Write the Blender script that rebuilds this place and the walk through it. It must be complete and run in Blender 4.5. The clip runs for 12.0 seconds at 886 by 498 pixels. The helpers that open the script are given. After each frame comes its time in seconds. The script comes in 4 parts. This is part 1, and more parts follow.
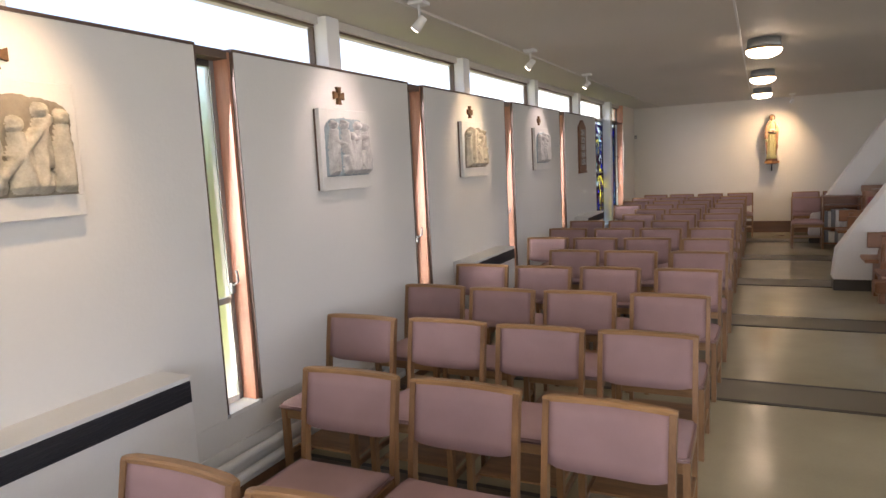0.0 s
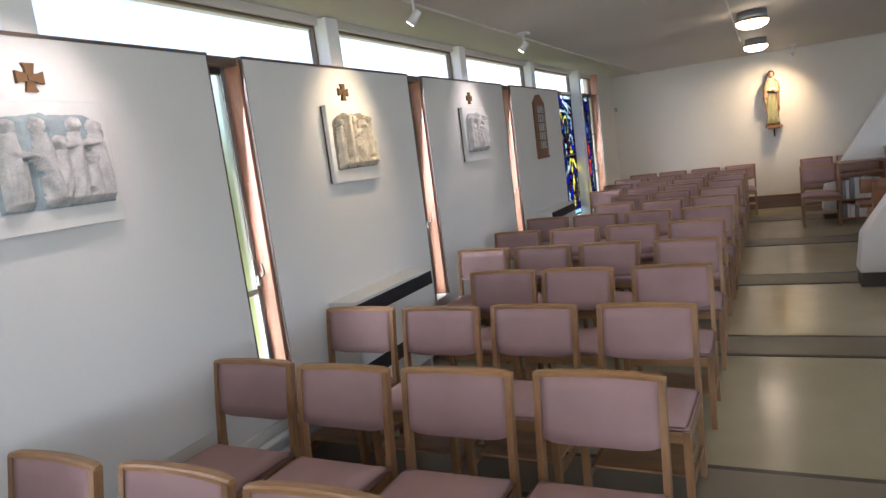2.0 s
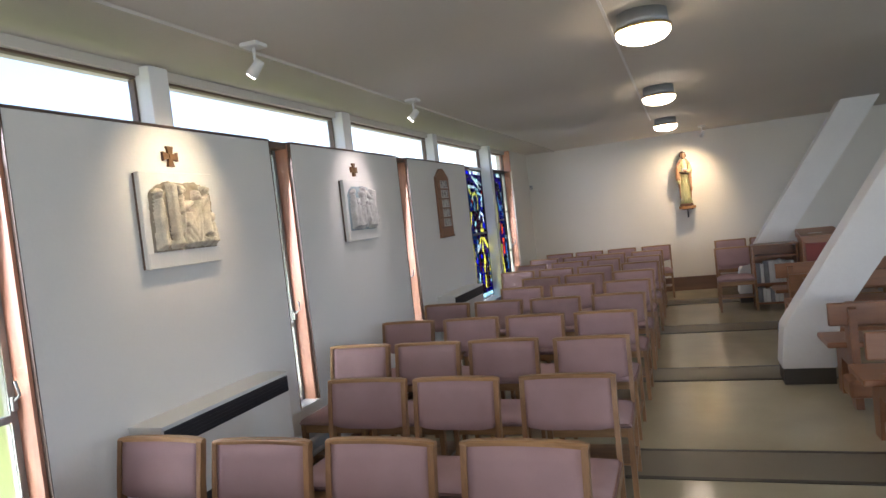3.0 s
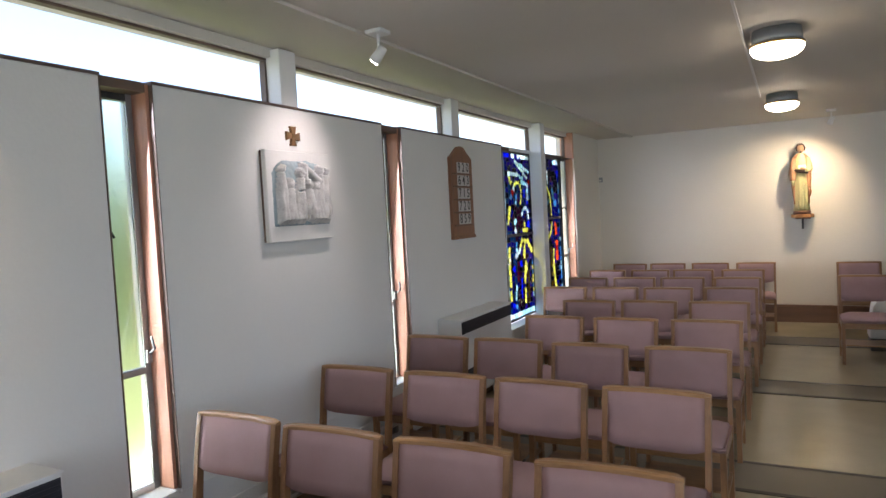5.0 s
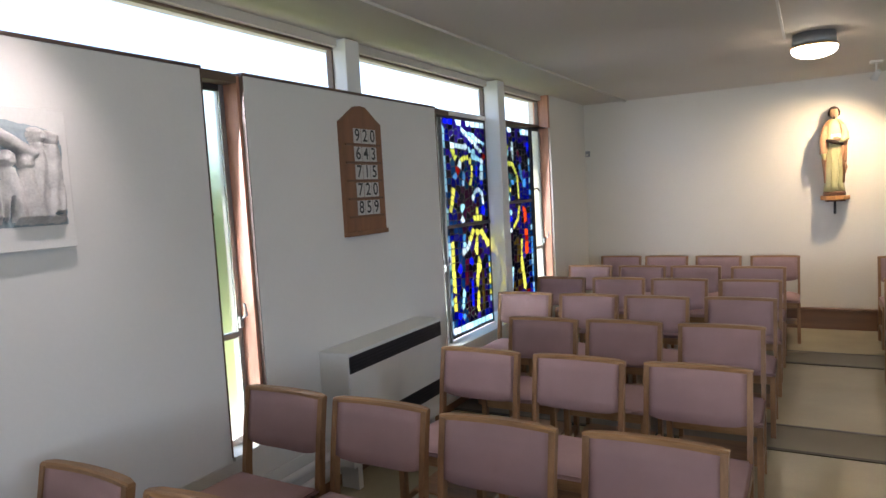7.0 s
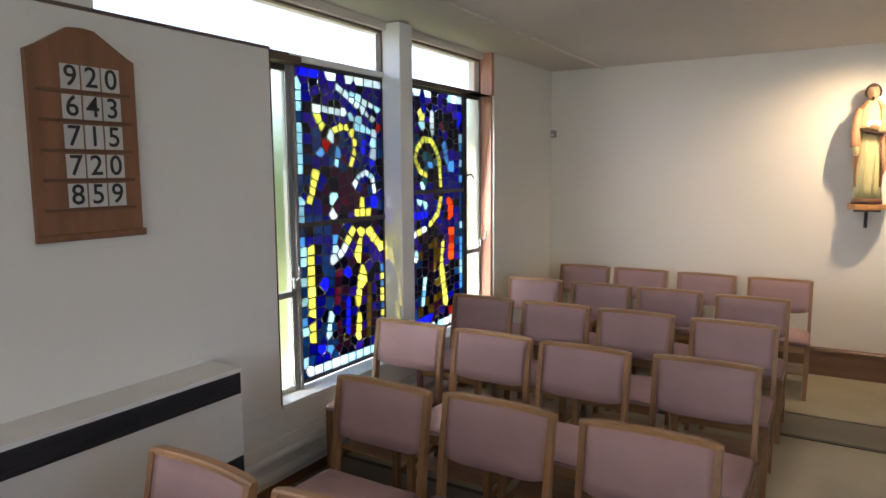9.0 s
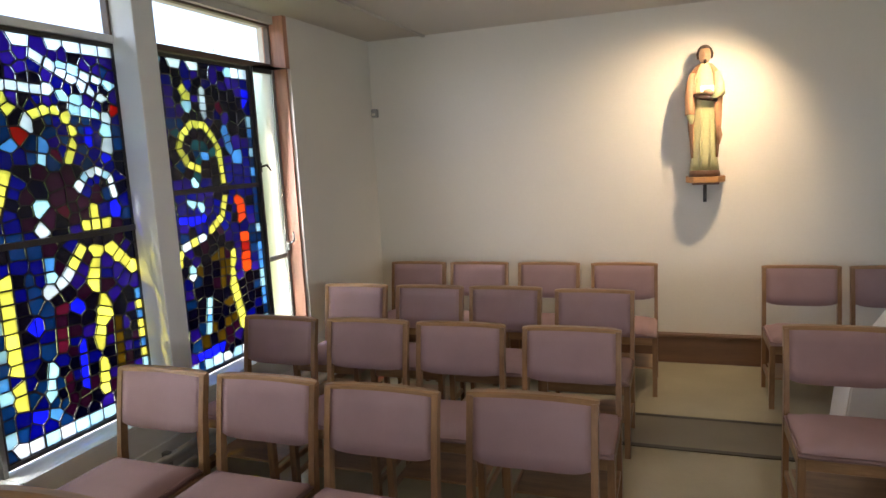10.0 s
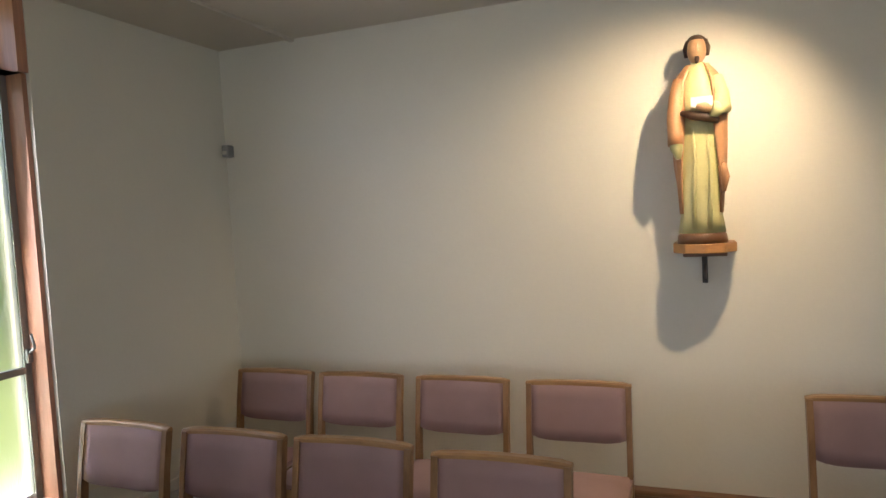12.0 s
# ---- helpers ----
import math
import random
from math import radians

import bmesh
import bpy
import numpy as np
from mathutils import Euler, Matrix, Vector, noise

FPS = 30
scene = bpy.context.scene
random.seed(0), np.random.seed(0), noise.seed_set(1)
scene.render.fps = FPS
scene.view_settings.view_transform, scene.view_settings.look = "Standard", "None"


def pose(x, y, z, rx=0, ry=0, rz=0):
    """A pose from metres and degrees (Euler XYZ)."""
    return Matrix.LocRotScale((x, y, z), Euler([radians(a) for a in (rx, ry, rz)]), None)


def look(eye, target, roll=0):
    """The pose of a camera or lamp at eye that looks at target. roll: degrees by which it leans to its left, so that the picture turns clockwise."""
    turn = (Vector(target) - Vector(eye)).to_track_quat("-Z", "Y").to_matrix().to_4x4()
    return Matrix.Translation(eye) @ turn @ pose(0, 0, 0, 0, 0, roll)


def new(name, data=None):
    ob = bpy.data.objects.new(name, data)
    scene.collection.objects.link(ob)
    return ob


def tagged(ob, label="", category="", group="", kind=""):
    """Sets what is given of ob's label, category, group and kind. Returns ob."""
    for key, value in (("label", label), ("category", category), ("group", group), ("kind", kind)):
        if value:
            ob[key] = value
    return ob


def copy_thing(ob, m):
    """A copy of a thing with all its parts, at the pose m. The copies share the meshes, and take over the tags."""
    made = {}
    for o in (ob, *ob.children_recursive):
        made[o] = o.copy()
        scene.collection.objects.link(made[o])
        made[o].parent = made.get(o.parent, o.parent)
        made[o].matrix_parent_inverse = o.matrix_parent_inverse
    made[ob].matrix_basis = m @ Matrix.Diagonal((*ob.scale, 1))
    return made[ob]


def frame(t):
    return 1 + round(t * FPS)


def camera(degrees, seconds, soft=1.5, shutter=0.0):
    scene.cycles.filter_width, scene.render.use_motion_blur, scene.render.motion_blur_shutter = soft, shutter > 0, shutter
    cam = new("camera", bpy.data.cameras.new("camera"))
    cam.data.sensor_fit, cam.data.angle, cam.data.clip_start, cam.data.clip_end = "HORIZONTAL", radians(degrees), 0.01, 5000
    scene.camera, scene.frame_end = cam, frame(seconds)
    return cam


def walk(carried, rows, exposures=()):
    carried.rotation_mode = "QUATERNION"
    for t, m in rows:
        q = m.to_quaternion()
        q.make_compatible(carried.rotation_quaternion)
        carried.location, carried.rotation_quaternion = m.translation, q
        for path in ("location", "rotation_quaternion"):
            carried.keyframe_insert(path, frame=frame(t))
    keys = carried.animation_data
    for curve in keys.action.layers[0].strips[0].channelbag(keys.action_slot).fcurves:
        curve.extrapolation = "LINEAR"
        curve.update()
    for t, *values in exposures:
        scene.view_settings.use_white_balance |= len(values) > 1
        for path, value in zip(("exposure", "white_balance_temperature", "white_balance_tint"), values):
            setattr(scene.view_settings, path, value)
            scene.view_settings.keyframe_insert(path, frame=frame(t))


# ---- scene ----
cam = camera(67.8, 12.0)
# seconds, x, y, z, yaw, pitch, roll
PATH = [
    (0, 0.0695, -0.1063, 1.6559, 25.4607, -7.3348, 2.8275),
    (0.5, 0.1333, 0.3669, 1.6438, 26.7585, -7.9967, 2.5462),
    (1, 0.1250, 0.8661, 1.6234, 28.5149, -11.0623, 3.1542),
    (1.2, 0.1207, 1.0475, 1.6277, 26.6000, -7.9000, 4.4000),
    (1.5, 0.1142, 1.3195, 1.6342, 24.4501, -7.7906, 6.2830),
    (2, 0.1613, 1.8017, 1.6304, 25.8208, -8.2041, 7.2908),
    (2.2, 0.1605, 1.9610, 1.6360, 26.0000, -8.7000, 6.9000),
    (2.5, 0.1593, 2.2009, 1.6450, 21.5236, -2.0183, 5.9750),
    (3, 0.2084, 2.7132, 1.6139, 19.9795, -2.4831, 6.4065),
    (5, 0.1367, 4.7343, 1.6284, 27.7081, -2.9435, 2.9997),
    (5.5, 0.1219, 5.1371, 1.6717, 26.3769, -3.6455, 2.9218),
    (6, 0.1285, 5.6034, 1.6731, 28.2904, -2.7166, 3.8553),
    (6.5, 0.0987, 6.0385, 1.6558, 28.3945, -4.4120, 3.9572),
    (8.5, 0.0361, 7.8470, 1.6473, 31.5294, -5.7632, 0.3329),
    (9, 0.1154, 8.3271, 1.6669, 31.1539, -6.6983, 0.3644),
    (9.2, 0.0904, 8.5130, 1.6720, 28.0000, -7.8500, 0.2600),
    (9.5, 0.0528, 8.7891, 1.6800, 23.7453, -7.5412, 0.1174),
    (10, 0.1232, 9.2653, 1.6549, 19.7203, -8.2119, 3.0288),
    (10.5, 0.2146, 9.6889, 1.6429, 17.1568, -6.8008, 1.8448),
    (10.7, 0.2165, 9.8950, 1.6480, 14.8000, -8.2000, 1.8000),
    (11, 0.2193, 10.2078, 1.6551, 11.9910, -4.5156, 1.7217),
    (11.5, 0.2402, 10.6739, 1.6362, 17.0229, -2.5247, 2.8048),
    (12, 0.2286, 11.1825, 1.5998, 20.5956, -3.2485, 3.1238),
]
walk(cam, [(t, pose(x, y, z, 90 + pitch, roll, yaw)) for t, x, y, z, yaw, pitch, roll in PATH], exposures=[(0, 1.9, 6900, 32), (1.5, 2.08, 6250, 26), (3, 2.05, 6150, 25), (6.5, 2.2, 6150, 24), (8.5, 2.35, 6300, 28), (9.5, 2.2, 6600, 24), (10.5, 2.1, 6500, 24), (11.5, 1.85, 6550, 20), (12, 1.85, 6550, 20)])
# ---- world, sun, large lights ----
world = bpy.data.worlds.new("sky")
scene.world = world
world.use_nodes = True
wn = world.node_tree.nodes
sky = wn.new("ShaderNodeTexSky")
sky.sky_type, sky.sun_disc = "NISHITA", False
sky.sun_elevation, sky.sun_rotation = radians(46), radians(206)
world.node_tree.links.new(sky.outputs[0], wn["Background"].inputs[0])
wn["Background"].inputs[1].default_value = 0.15

SUN = bpy.data.lights.new("sun", "SUN")
SUN.energy, SUN.angle, SUN.color = 3.0, radians(0.5), (1.0, 0.95, 0.87)
sun = new("sun", SUN)
sun.matrix_world = look((-3.0, -6.2, 7.2), (0, 0, 0))


def area_lamp(name, eye, target, sx, sy, watts, color):
    d = bpy.data.lights.new(name, "AREA")
    d.shape, d.size, d.size_y, d.energy, d.color = "RECTANGLE", sx, sy, watts, color
    ob = new(name, d)
    ob.matrix_world = look(eye, target)
    return ob


def spot_lamp(name, eye, target, watts, angle, blend, color, radius=0.02):
    d = bpy.data.lights.new(name, "SPOT")
    d.energy, d.spot_size, d.spot_blend, d.color, d.shadow_soft_size = watts, radians(angle), blend, color, radius
    ob = new(name, d)
    ob.matrix_world = look(eye, target)
    return ob


# daylight of the nave windows, in their openings
YB_LAMP = -3.1
NAVE_W = [(-1.2, 1.6), (2.6, 5.4), (6.6, 9.4)]
for y0, y1 in NAVE_W:
    area_lamp("nave_daylight", (6.9, (y0 + y1) / 2, 1.65), (0, (y0 + y1) / 2, 1.55), y1 - y0 - 0.1, 1.4, 8.5, (0.52, 0.77, 1.0))

# added lamp behind the camera, brightens the chairs and the end wall
area_lamp("added_back_light", (2.6, YB_LAMP, 1.4), (2.6, 10, 1.3), 5.0, 1.9, 46, (0.84, 0.96, 1.0))

# ---- plan ----
XW, XG, XO = -2.34, -2.465, -2.58          # wall face, glass, outer face
PER = 2.105                                # bay
SILL, TOP, CEIL = 0.452, 2.27, 2.61
YB, YE, XR = -3.2, 14.42, 7.0              # back wall, end wall, nave wall
EDGES = [8.86 - PER * k for k in range(5, -1, -1)]   # near edge of each wall panel
SLIT = 0.255
POSTS = [7.615 + PER * k for k in range(-5, 3)]      # near edge of each post
RELIEF_Y = [7.39 - PER * k for k in (3, 2, 1, 0)]
HEATER_Y = [0.86, 5.065, 9.27]
SPOT_Y = [7.70 - PER * k for k in (3, 2, 1, 0)]
SLITS = [(e - SLIT, e) for e in EDGES] + [(10.74, 10.99), (12.91, 13.20)]
# the bright southern sky, in the openings of the slit windows and of the stained glass
for y0, y1 in SLITS:
    yc = (y0 + y1) / 2
    lamp = area_lamp("slit_daylight", (XG + 0.035, yc - 0.01, 1.35), (XG + 1.035, yc + 0.56, 1.15), 0.15, 1.7, 1.5 if yc < 12 else 1.2, (0.90, 0.96, 1.0))
    lamp.data.spread = radians(115)


# ---- materials ----
def material(name, color, rough=0.6, metal=0.0, vary=0.15, scale=6.0, fine=90.0, bump=0.15, depth=0.002, stretch=(1, 1, 1), other=None, island=False, spec=0.5):
    m = bpy.data.materials.new(name)
    m.use_nodes = True
    nt = m.node_tree
    n, l = nt.nodes, nt.links
    b = n["Principled BSDF"]
    b.inputs["Metallic"].default_value = metal
    b.inputs["Specular IOR Level"].default_value = spec
    tc = n.new("ShaderNodeTexCoord")
    mp = n.new("ShaderNodeMapping")
    mp.inputs["Scale"].default_value = stretch
    info = n.new("ShaderNodeObjectInfo")
    off = n.new("ShaderNodeVectorMath")
    off.operation = "MULTIPLY_ADD"
    comb = n.new("ShaderNodeCombineXYZ")
    for i in range(3):
        l.new(info.outputs["Random"], comb.inputs[i])
    off.inputs[1].default_value = (37, 53, 71)
    l.new(comb.outputs[0], off.inputs[0])
    l.new(tc.outputs["Object"], off.inputs[2])
    l.new(off.outputs[0], mp.inputs[0])
    big, small = n.new("ShaderNodeTexNoise"), n.new("ShaderNodeTexNoise")
    big.inputs["Scale"].default_value, small.inputs["Scale"].default_value = scale, fine
    big.inputs["Detail"].default_value, small.inputs["Detail"].default_value = 4, 3
    for t in (big, small):
        l.new(mp.outputs[0], t.inputs["Vector"])
    mix = n.new("ShaderNodeMath")
    mix.operation = "MULTIPLY_ADD"
    mix.inputs[1].default_value = 0.35
    l.new(small.outputs[0], mix.inputs[0])
    l.new(big.outputs[0], mix.inputs[2])
    ramp = n.new("ShaderNodeValToRGB")
    dark = tuple(c * (1 - vary) for c in color)
    light = tuple(min(1, c * (1 + vary)) for c in (other or color))
    ramp.color_ramp.elements[0].color, ramp.color_ramp.elements[1].color = (*dark, 1), (*light, 1)
    ramp.color_ramp.elements[0].position, ramp.color_ramp.elements[1].position = 0.4, 0.95
    l.new(mix.outputs[0], ramp.inputs[0])
    hue = n.new("ShaderNodeHueSaturation")
    val = n.new("ShaderNodeMapRange")
    val.inputs["To Min"].default_value, val.inputs["To Max"].default_value = 1 - vary * 0.5, 1 + vary * 0.5
    l.new(info.outputs["Random"], val.inputs["Value"])
    l.new(val.outputs[0], hue.inputs["Value"])
    l.new(ramp.outputs[0], hue.inputs["Color"])
    l.new(hue.outputs[0], b.inputs["Base Color"])
    r = n.new("ShaderNodeMapRange")
    r.inputs["To Min"].default_value, r.inputs["To Max"].default_value = max(0.02, rough - 0.1), min(1, rough + 0.1)
    l.new(big.outputs[0], r.inputs["Value"])
    l.new(r.outputs[0], b.inputs["Roughness"])
    bp = n.new("ShaderNodeBump")
    bp.inputs["Strength"].default_value, bp.inputs["Distance"].default_value = bump, depth
    l.new(small.outputs[0], bp.inputs["Height"])
    l.new(bp.outputs[0], b.inputs["Normal"])
    return m


def glow(name, color, strength):
    m = bpy.data.materials.new(name)
    m.use_nodes = True
    b = m.node_tree.nodes["Principled BSDF"]
    b.inputs["Base Color"].default_value = (*color, 1)
    b.inputs["Emission Color"].default_value = (*color, 1)
    b.inputs["Emission Strength"].default_value = strength
    b.inputs["Roughness"].default_value = 0.3
    return m


def glass(name, color, rough=0.05, gloss=0.08, wavy=0.0, cloudy=0.0):
    """Thin glass: see-through with its colour, a little gloss, and, for obscured panes, some scatter."""
    m = bpy.data.materials.new(name)
    m.use_nodes = True
    nt = m.node_tree
    n, l = nt.nodes, nt.links
    n.remove(n["Principled BSDF"])
    tr, gl, tl = n.new("ShaderNodeBsdfTransparent"), n.new("ShaderNodeBsdfGlossy"), n.new("ShaderNodeBsdfTranslucent")
    tc, nz = n.new("ShaderNodeTexCoord"), n.new("ShaderNodeTexNoise")
    nz.inputs["Scale"].default_value = 14
    l.new(tc.outputs["Object"], nz.inputs["Vector"])
    info, add, rmp = n.new("ShaderNodeObjectInfo"), n.new("ShaderNodeMath"), n.new("ShaderNodeMapRange")
    add.operation = "ADD"
    l.new(info.outputs["Random"], add.inputs[0])
    l.new(nz.outputs[0], add.inputs[1])
    rmp.inputs["From Max"].default_value = 2.0
    rmp.inputs["To Min"].default_value, rmp.inputs["To Max"].default_value = 1 - wavy, 1 + wavy
    l.new(add.outputs[0], rmp.inputs["Value"])
    mul = n.new("ShaderNodeVectorMath")
    mul.operation = "SCALE"
    mul.inputs[0].default_value = color
    l.new(rmp.outputs[0], mul.inputs["Scale"])
    l.new(mul.outputs[0], tr.inputs[0])
    l.new(mul.outputs[0], tl.inputs[0])
    gl.inputs["Roughness"].default_value = rough
    a, b = n.new("ShaderNodeMixShader"), n.new("ShaderNodeMixShader")
    a.inputs[0].default_value, b.inputs[0].default_value = cloudy, gloss
    l.new(tr.outputs[0], a.inputs[1])
    l.new(tl.outputs[0], a.inputs[2])
    l.new(a.outputs[0], b.inputs[1])
    l.new(gl.outputs[0], b.inputs[2])
    l.new(b.outputs[0], n["Material Output"].inputs[0])
    return m


def obscured(name, color, rough, ior):
    """Rolled obscured glass: what lies behind it shows as a blur with upright streaks."""
    m = bpy.data.materials.new(name)
    m.use_nodes = True
    n, l = m.node_tree.nodes, m.node_tree.links
    n.remove(n["Principled BSDF"])
    rf, gl, mx = n.new("ShaderNodeBsdfRefraction"), n.new("ShaderNodeBsdfGlossy"), n.new("ShaderNodeMixShader")
    rf.inputs["Color"].default_value, rf.inputs["Roughness"].default_value, rf.inputs["IOR"].default_value = (*color, 1), rough, ior
    gl.inputs["Roughness"].default_value, mx.inputs[0].default_value = 0.15, 0.05
    tc, mp, nz, bp = n.new("ShaderNodeTexCoord"), n.new("ShaderNodeMapping"), n.new("ShaderNodeTexNoise"), n.new("ShaderNodeBump")
    mp.inputs["Scale"].default_value = (1, 60, 5)
    bp.inputs["Strength"].default_value, bp.inputs["Distance"].default_value = 0.3, 0.004
    l.new(tc.outputs["Object"], mp.inputs[0])
    l.new(mp.outputs[0], nz.inputs["Vector"])
    l.new(nz.outputs[0], bp.inputs["Height"])
    l.new(bp.outputs[0], rf.inputs["Normal"])
    l.new(rf.outputs[0], mx.inputs[1])
    l.new(gl.outputs[0], mx.inputs[2])
    l.new(mx.outputs[0], n["Material Output"].inputs[0])
    return m


PLASTER = material("plaster_paint", (0.70, 0.69, 0.66), 0.75, vary=0.03, scale=1.3, fine=55, bump=0.25, depth=0.003)
ENDPAINT = material("end_wall_paint", (0.70, 0.66, 0.58), 0.6, vary=0.035, scale=1.1, fine=60, bump=0.25, depth=0.003)
CEILPAINT = material("ceiling_paint", (0.60, 0.56, 0.49), 0.7, vary=0.04, scale=0.9, fine=45, bump=0.2, depth=0.003)
WHITE = material("white_gloss_paint", (0.74, 0.74, 0.72), 0.4, vary=0.04, scale=3, bump=0.1)
CONC = material("painted_concrete", (0.72, 0.70, 0.66), 0.65, vary=0.05, scale=2, fine=40, bump=0.3, depth=0.003)
FLOORM = material("cream_linoleum", (0.40, 0.355, 0.24), 0.17, vary=0.10, scale=2.2, fine=120, bump=0.04, depth=0.001)
BANDM = material("grey_linoleum", (0.19, 0.165, 0.12), 0.42, vary=0.06, scale=1.5, fine=120, bump=0.0, depth=0.001)
LINEM = material("dark_linoleum_edge", (0.055, 0.045, 0.032), 0.45, vary=0.1, scale=3, fine=120, bump=0.05, depth=0.001)
JAMBM = material("red_cedar_board", (0.43, 0.19, 0.115), 0.5, vary=0.18, scale=5, fine=30, stretch=(6, 6, 0.5), bump=0.2, other=(0.50, 0.24, 0.15))
# Dark capping wood; also colours the strips that stand in for shade.
CAPM = material("dark_wood_and_gap_shade", (0.12, 0.075, 0.05), 0.5, vary=0.2, stretch=(6, 0.6, 6))
OAK = material("golden_oak", (0.20, 0.098, 0.042), 0.4, vary=0.22, scale=4, fine=26, stretch=(5, 5, 0.7), bump=0.12, other=(0.28, 0.15, 0.066))
RAILOAK = material("golden_oak_rail", (0.25, 0.128, 0.054), 0.38, vary=0.22, scale=4, fine=26, stretch=(0.7, 5, 5), bump=0.12, other=(0.35, 0.195, 0.088))
DARKOAK = material("dark_oak", (0.15, 0.07, 0.032), 0.4, vary=0.25, scale=3, fine=22, stretch=(0.6, 5, 5), bump=0.12)
PEWOAK = material("pew_wood", (0.25, 0.11, 0.05), 0.35, vary=0.2, scale=3, fine=22, stretch=(0.6, 5, 5), bump=0.1)
FABRIC = material("mauve_pink_fabric", (0.345, 0.225, 0.222), 0.9, vary=0.10, scale=5, fine=420, bump=0.5, depth=0.0015, spec=0.2)
SEATFAB = material("mauve_pink_seat_fabric", (0.38, 0.245, 0.235), 0.9, vary=0.10, scale=5, fine=420, bump=0.5, depth=0.0015, spec=0.2)
REDFAB = material("red_upholstery", (0.24, 0.055, 0.045), 0.85, vary=0.15, scale=5, fine=300, bump=0.4)
BLACK = material("black_grille", (0.018, 0.018, 0.022), 0.5, vary=0.2)
STONE = material("carved_grey_stone", (0.50, 0.485, 0.465), 0.85, vary=0.3, scale=16, fine=110, bump=0.5, depth=0.004)
# Recess grounds with shade in the colour, over grey-blue paint and cream stone.
RELBACK = material("grey_blue_paint_and_shade", (0.30, 0.36, 0.38), 0.8, vary=0.15, scale=12)
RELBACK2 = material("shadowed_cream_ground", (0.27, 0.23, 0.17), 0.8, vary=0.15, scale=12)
STONE2 = material("carved_cream_stone", (0.52, 0.47, 0.37), 0.85, vary=0.3, scale=16, fine=110, bump=0.5, depth=0.004)
SLAB = material("white_relief_slab", (0.68, 0.67, 0.64), 0.7, vary=0.06, scale=5, bump=0.2)
CROSSM = material("brown_wood_cross", (0.17, 0.085, 0.03), 0.5, vary=0.25)
BOARDM = material("hymn_board_wood", (0.20, 0.088, 0.042), 0.5, vary=0.2, scale=4, fine=30, stretch=(5, 5, 0.6), bump=0.15)
BOARDD = material("hymn_board_slot", (0.13, 0.06, 0.03), 0.5, vary=0.2, stretch=(5, 0.6, 5))
CARD = material("number_card", (0.52, 0.51, 0.49), 0.7, vary=0.05)
INK = material("black_ink", (0.02, 0.02, 0.02), 0.6, vary=0.1)
METAL = material("grey_metal_frame", (0.32, 0.32, 0.31), 0.45, metal=0.6, vary=0.1)
DARKMET = material("dark_metal_frame", (0.05, 0.045, 0.042), 0.45, metal=0.3, vary=0.15)
LEAD = material("lead_came", (0.012, 0.011, 0.014), 0.6, metal=0.2, vary=0.2)
BRASS = material("brass_rim", (0.42, 0.30, 0.12), 0.35, metal=0.8, vary=0.1)
PLASTIC = material("white_plastic", (0.72, 0.71, 0.68), 0.4, vary=0.03)
SHELFW = material("bracket_wood", (0.42, 0.20, 0.065), 0.4, vary=0.2, stretch=(0.8, 5, 5), fine=26, bump=0.1)
PAGES = material("book_paper", (0.62, 0.62, 0.60), 0.8, vary=0.12)
BOOKC = material("grey_book_cover", (0.20, 0.21, 0.23), 0.6, vary=0.4)
OPAL = glow("lit_opal_glass", (1.0, 0.86, 0.60), 5.6)
BULB = glow("lit_spot_lens", (1.0, 0.93, 0.80), 12.0)
CLEAR = glass("clear_pane", (0.93, 0.97, 0.98))
OBSC = obscured("obscured_pane", (0.94, 0.99, 0.93), 0.42, 1.25)
GRASSM = material("grass", (0.15, 0.19, 0.05), 0.9, vary=0.4, scale=1.5, fine=40, bump=0.6, depth=0.02, other=(0.24, 0.26, 0.09))
PATHM = material("pale_paving", (0.50, 0.47, 0.40), 0.85, vary=0.15, scale=2)
LEAFM = material("hedge_leaves", (0.10, 0.18, 0.05), 0.7, vary=0.5, scale=4, other=(0.18, 0.28, 0.08))
BARKM = material("bark", (0.12, 0.085, 0.06), 0.9, vary=0.3, scale=8, bump=0.6, depth=0.01)
HAIR = material("statue_dark_brown", (0.05, 0.025, 0.012), 0.45, vary=0.2)
SKIN = material("statue_flesh_tone", (0.45, 0.26, 0.14), 0.45, vary=0.1)
ROBE = material("statue_pale_green_robe", (0.52, 0.48, 0.23), 0.4, vary=0.12)
CLOAK = material("statue_tan_cloak", (0.50, 0.25, 0.12), 0.4, vary=0.15)
TOOL = material("statue_pale_book", (0.62, 0.63, 0.62), 0.4, vary=0.1)


# ---- mesh helpers ----
def box(bm, x0, x1, y0, y1, z0, z1, bevel=0.0, seg=1):
    r = bmesh.ops.create_cube(bm, size=1.0, matrix=Matrix.LocRotScale(((x0 + x1) / 2, (y0 + y1) / 2, (z0 + z1) / 2), None, (x1 - x0, y1 - y0, z1 - z0)))
    if bevel:
        es = list({e for v in r["verts"] for e in v.link_edges})
        bmesh.ops.bevel(bm, geom=es, offset=bevel, segments=seg, affect="EDGES", profile=0.5)
    return bm


def one_box(*a, bevel=0.0, seg=1):
    return box(bmesh.new(), *a, bevel=bevel, seg=seg)


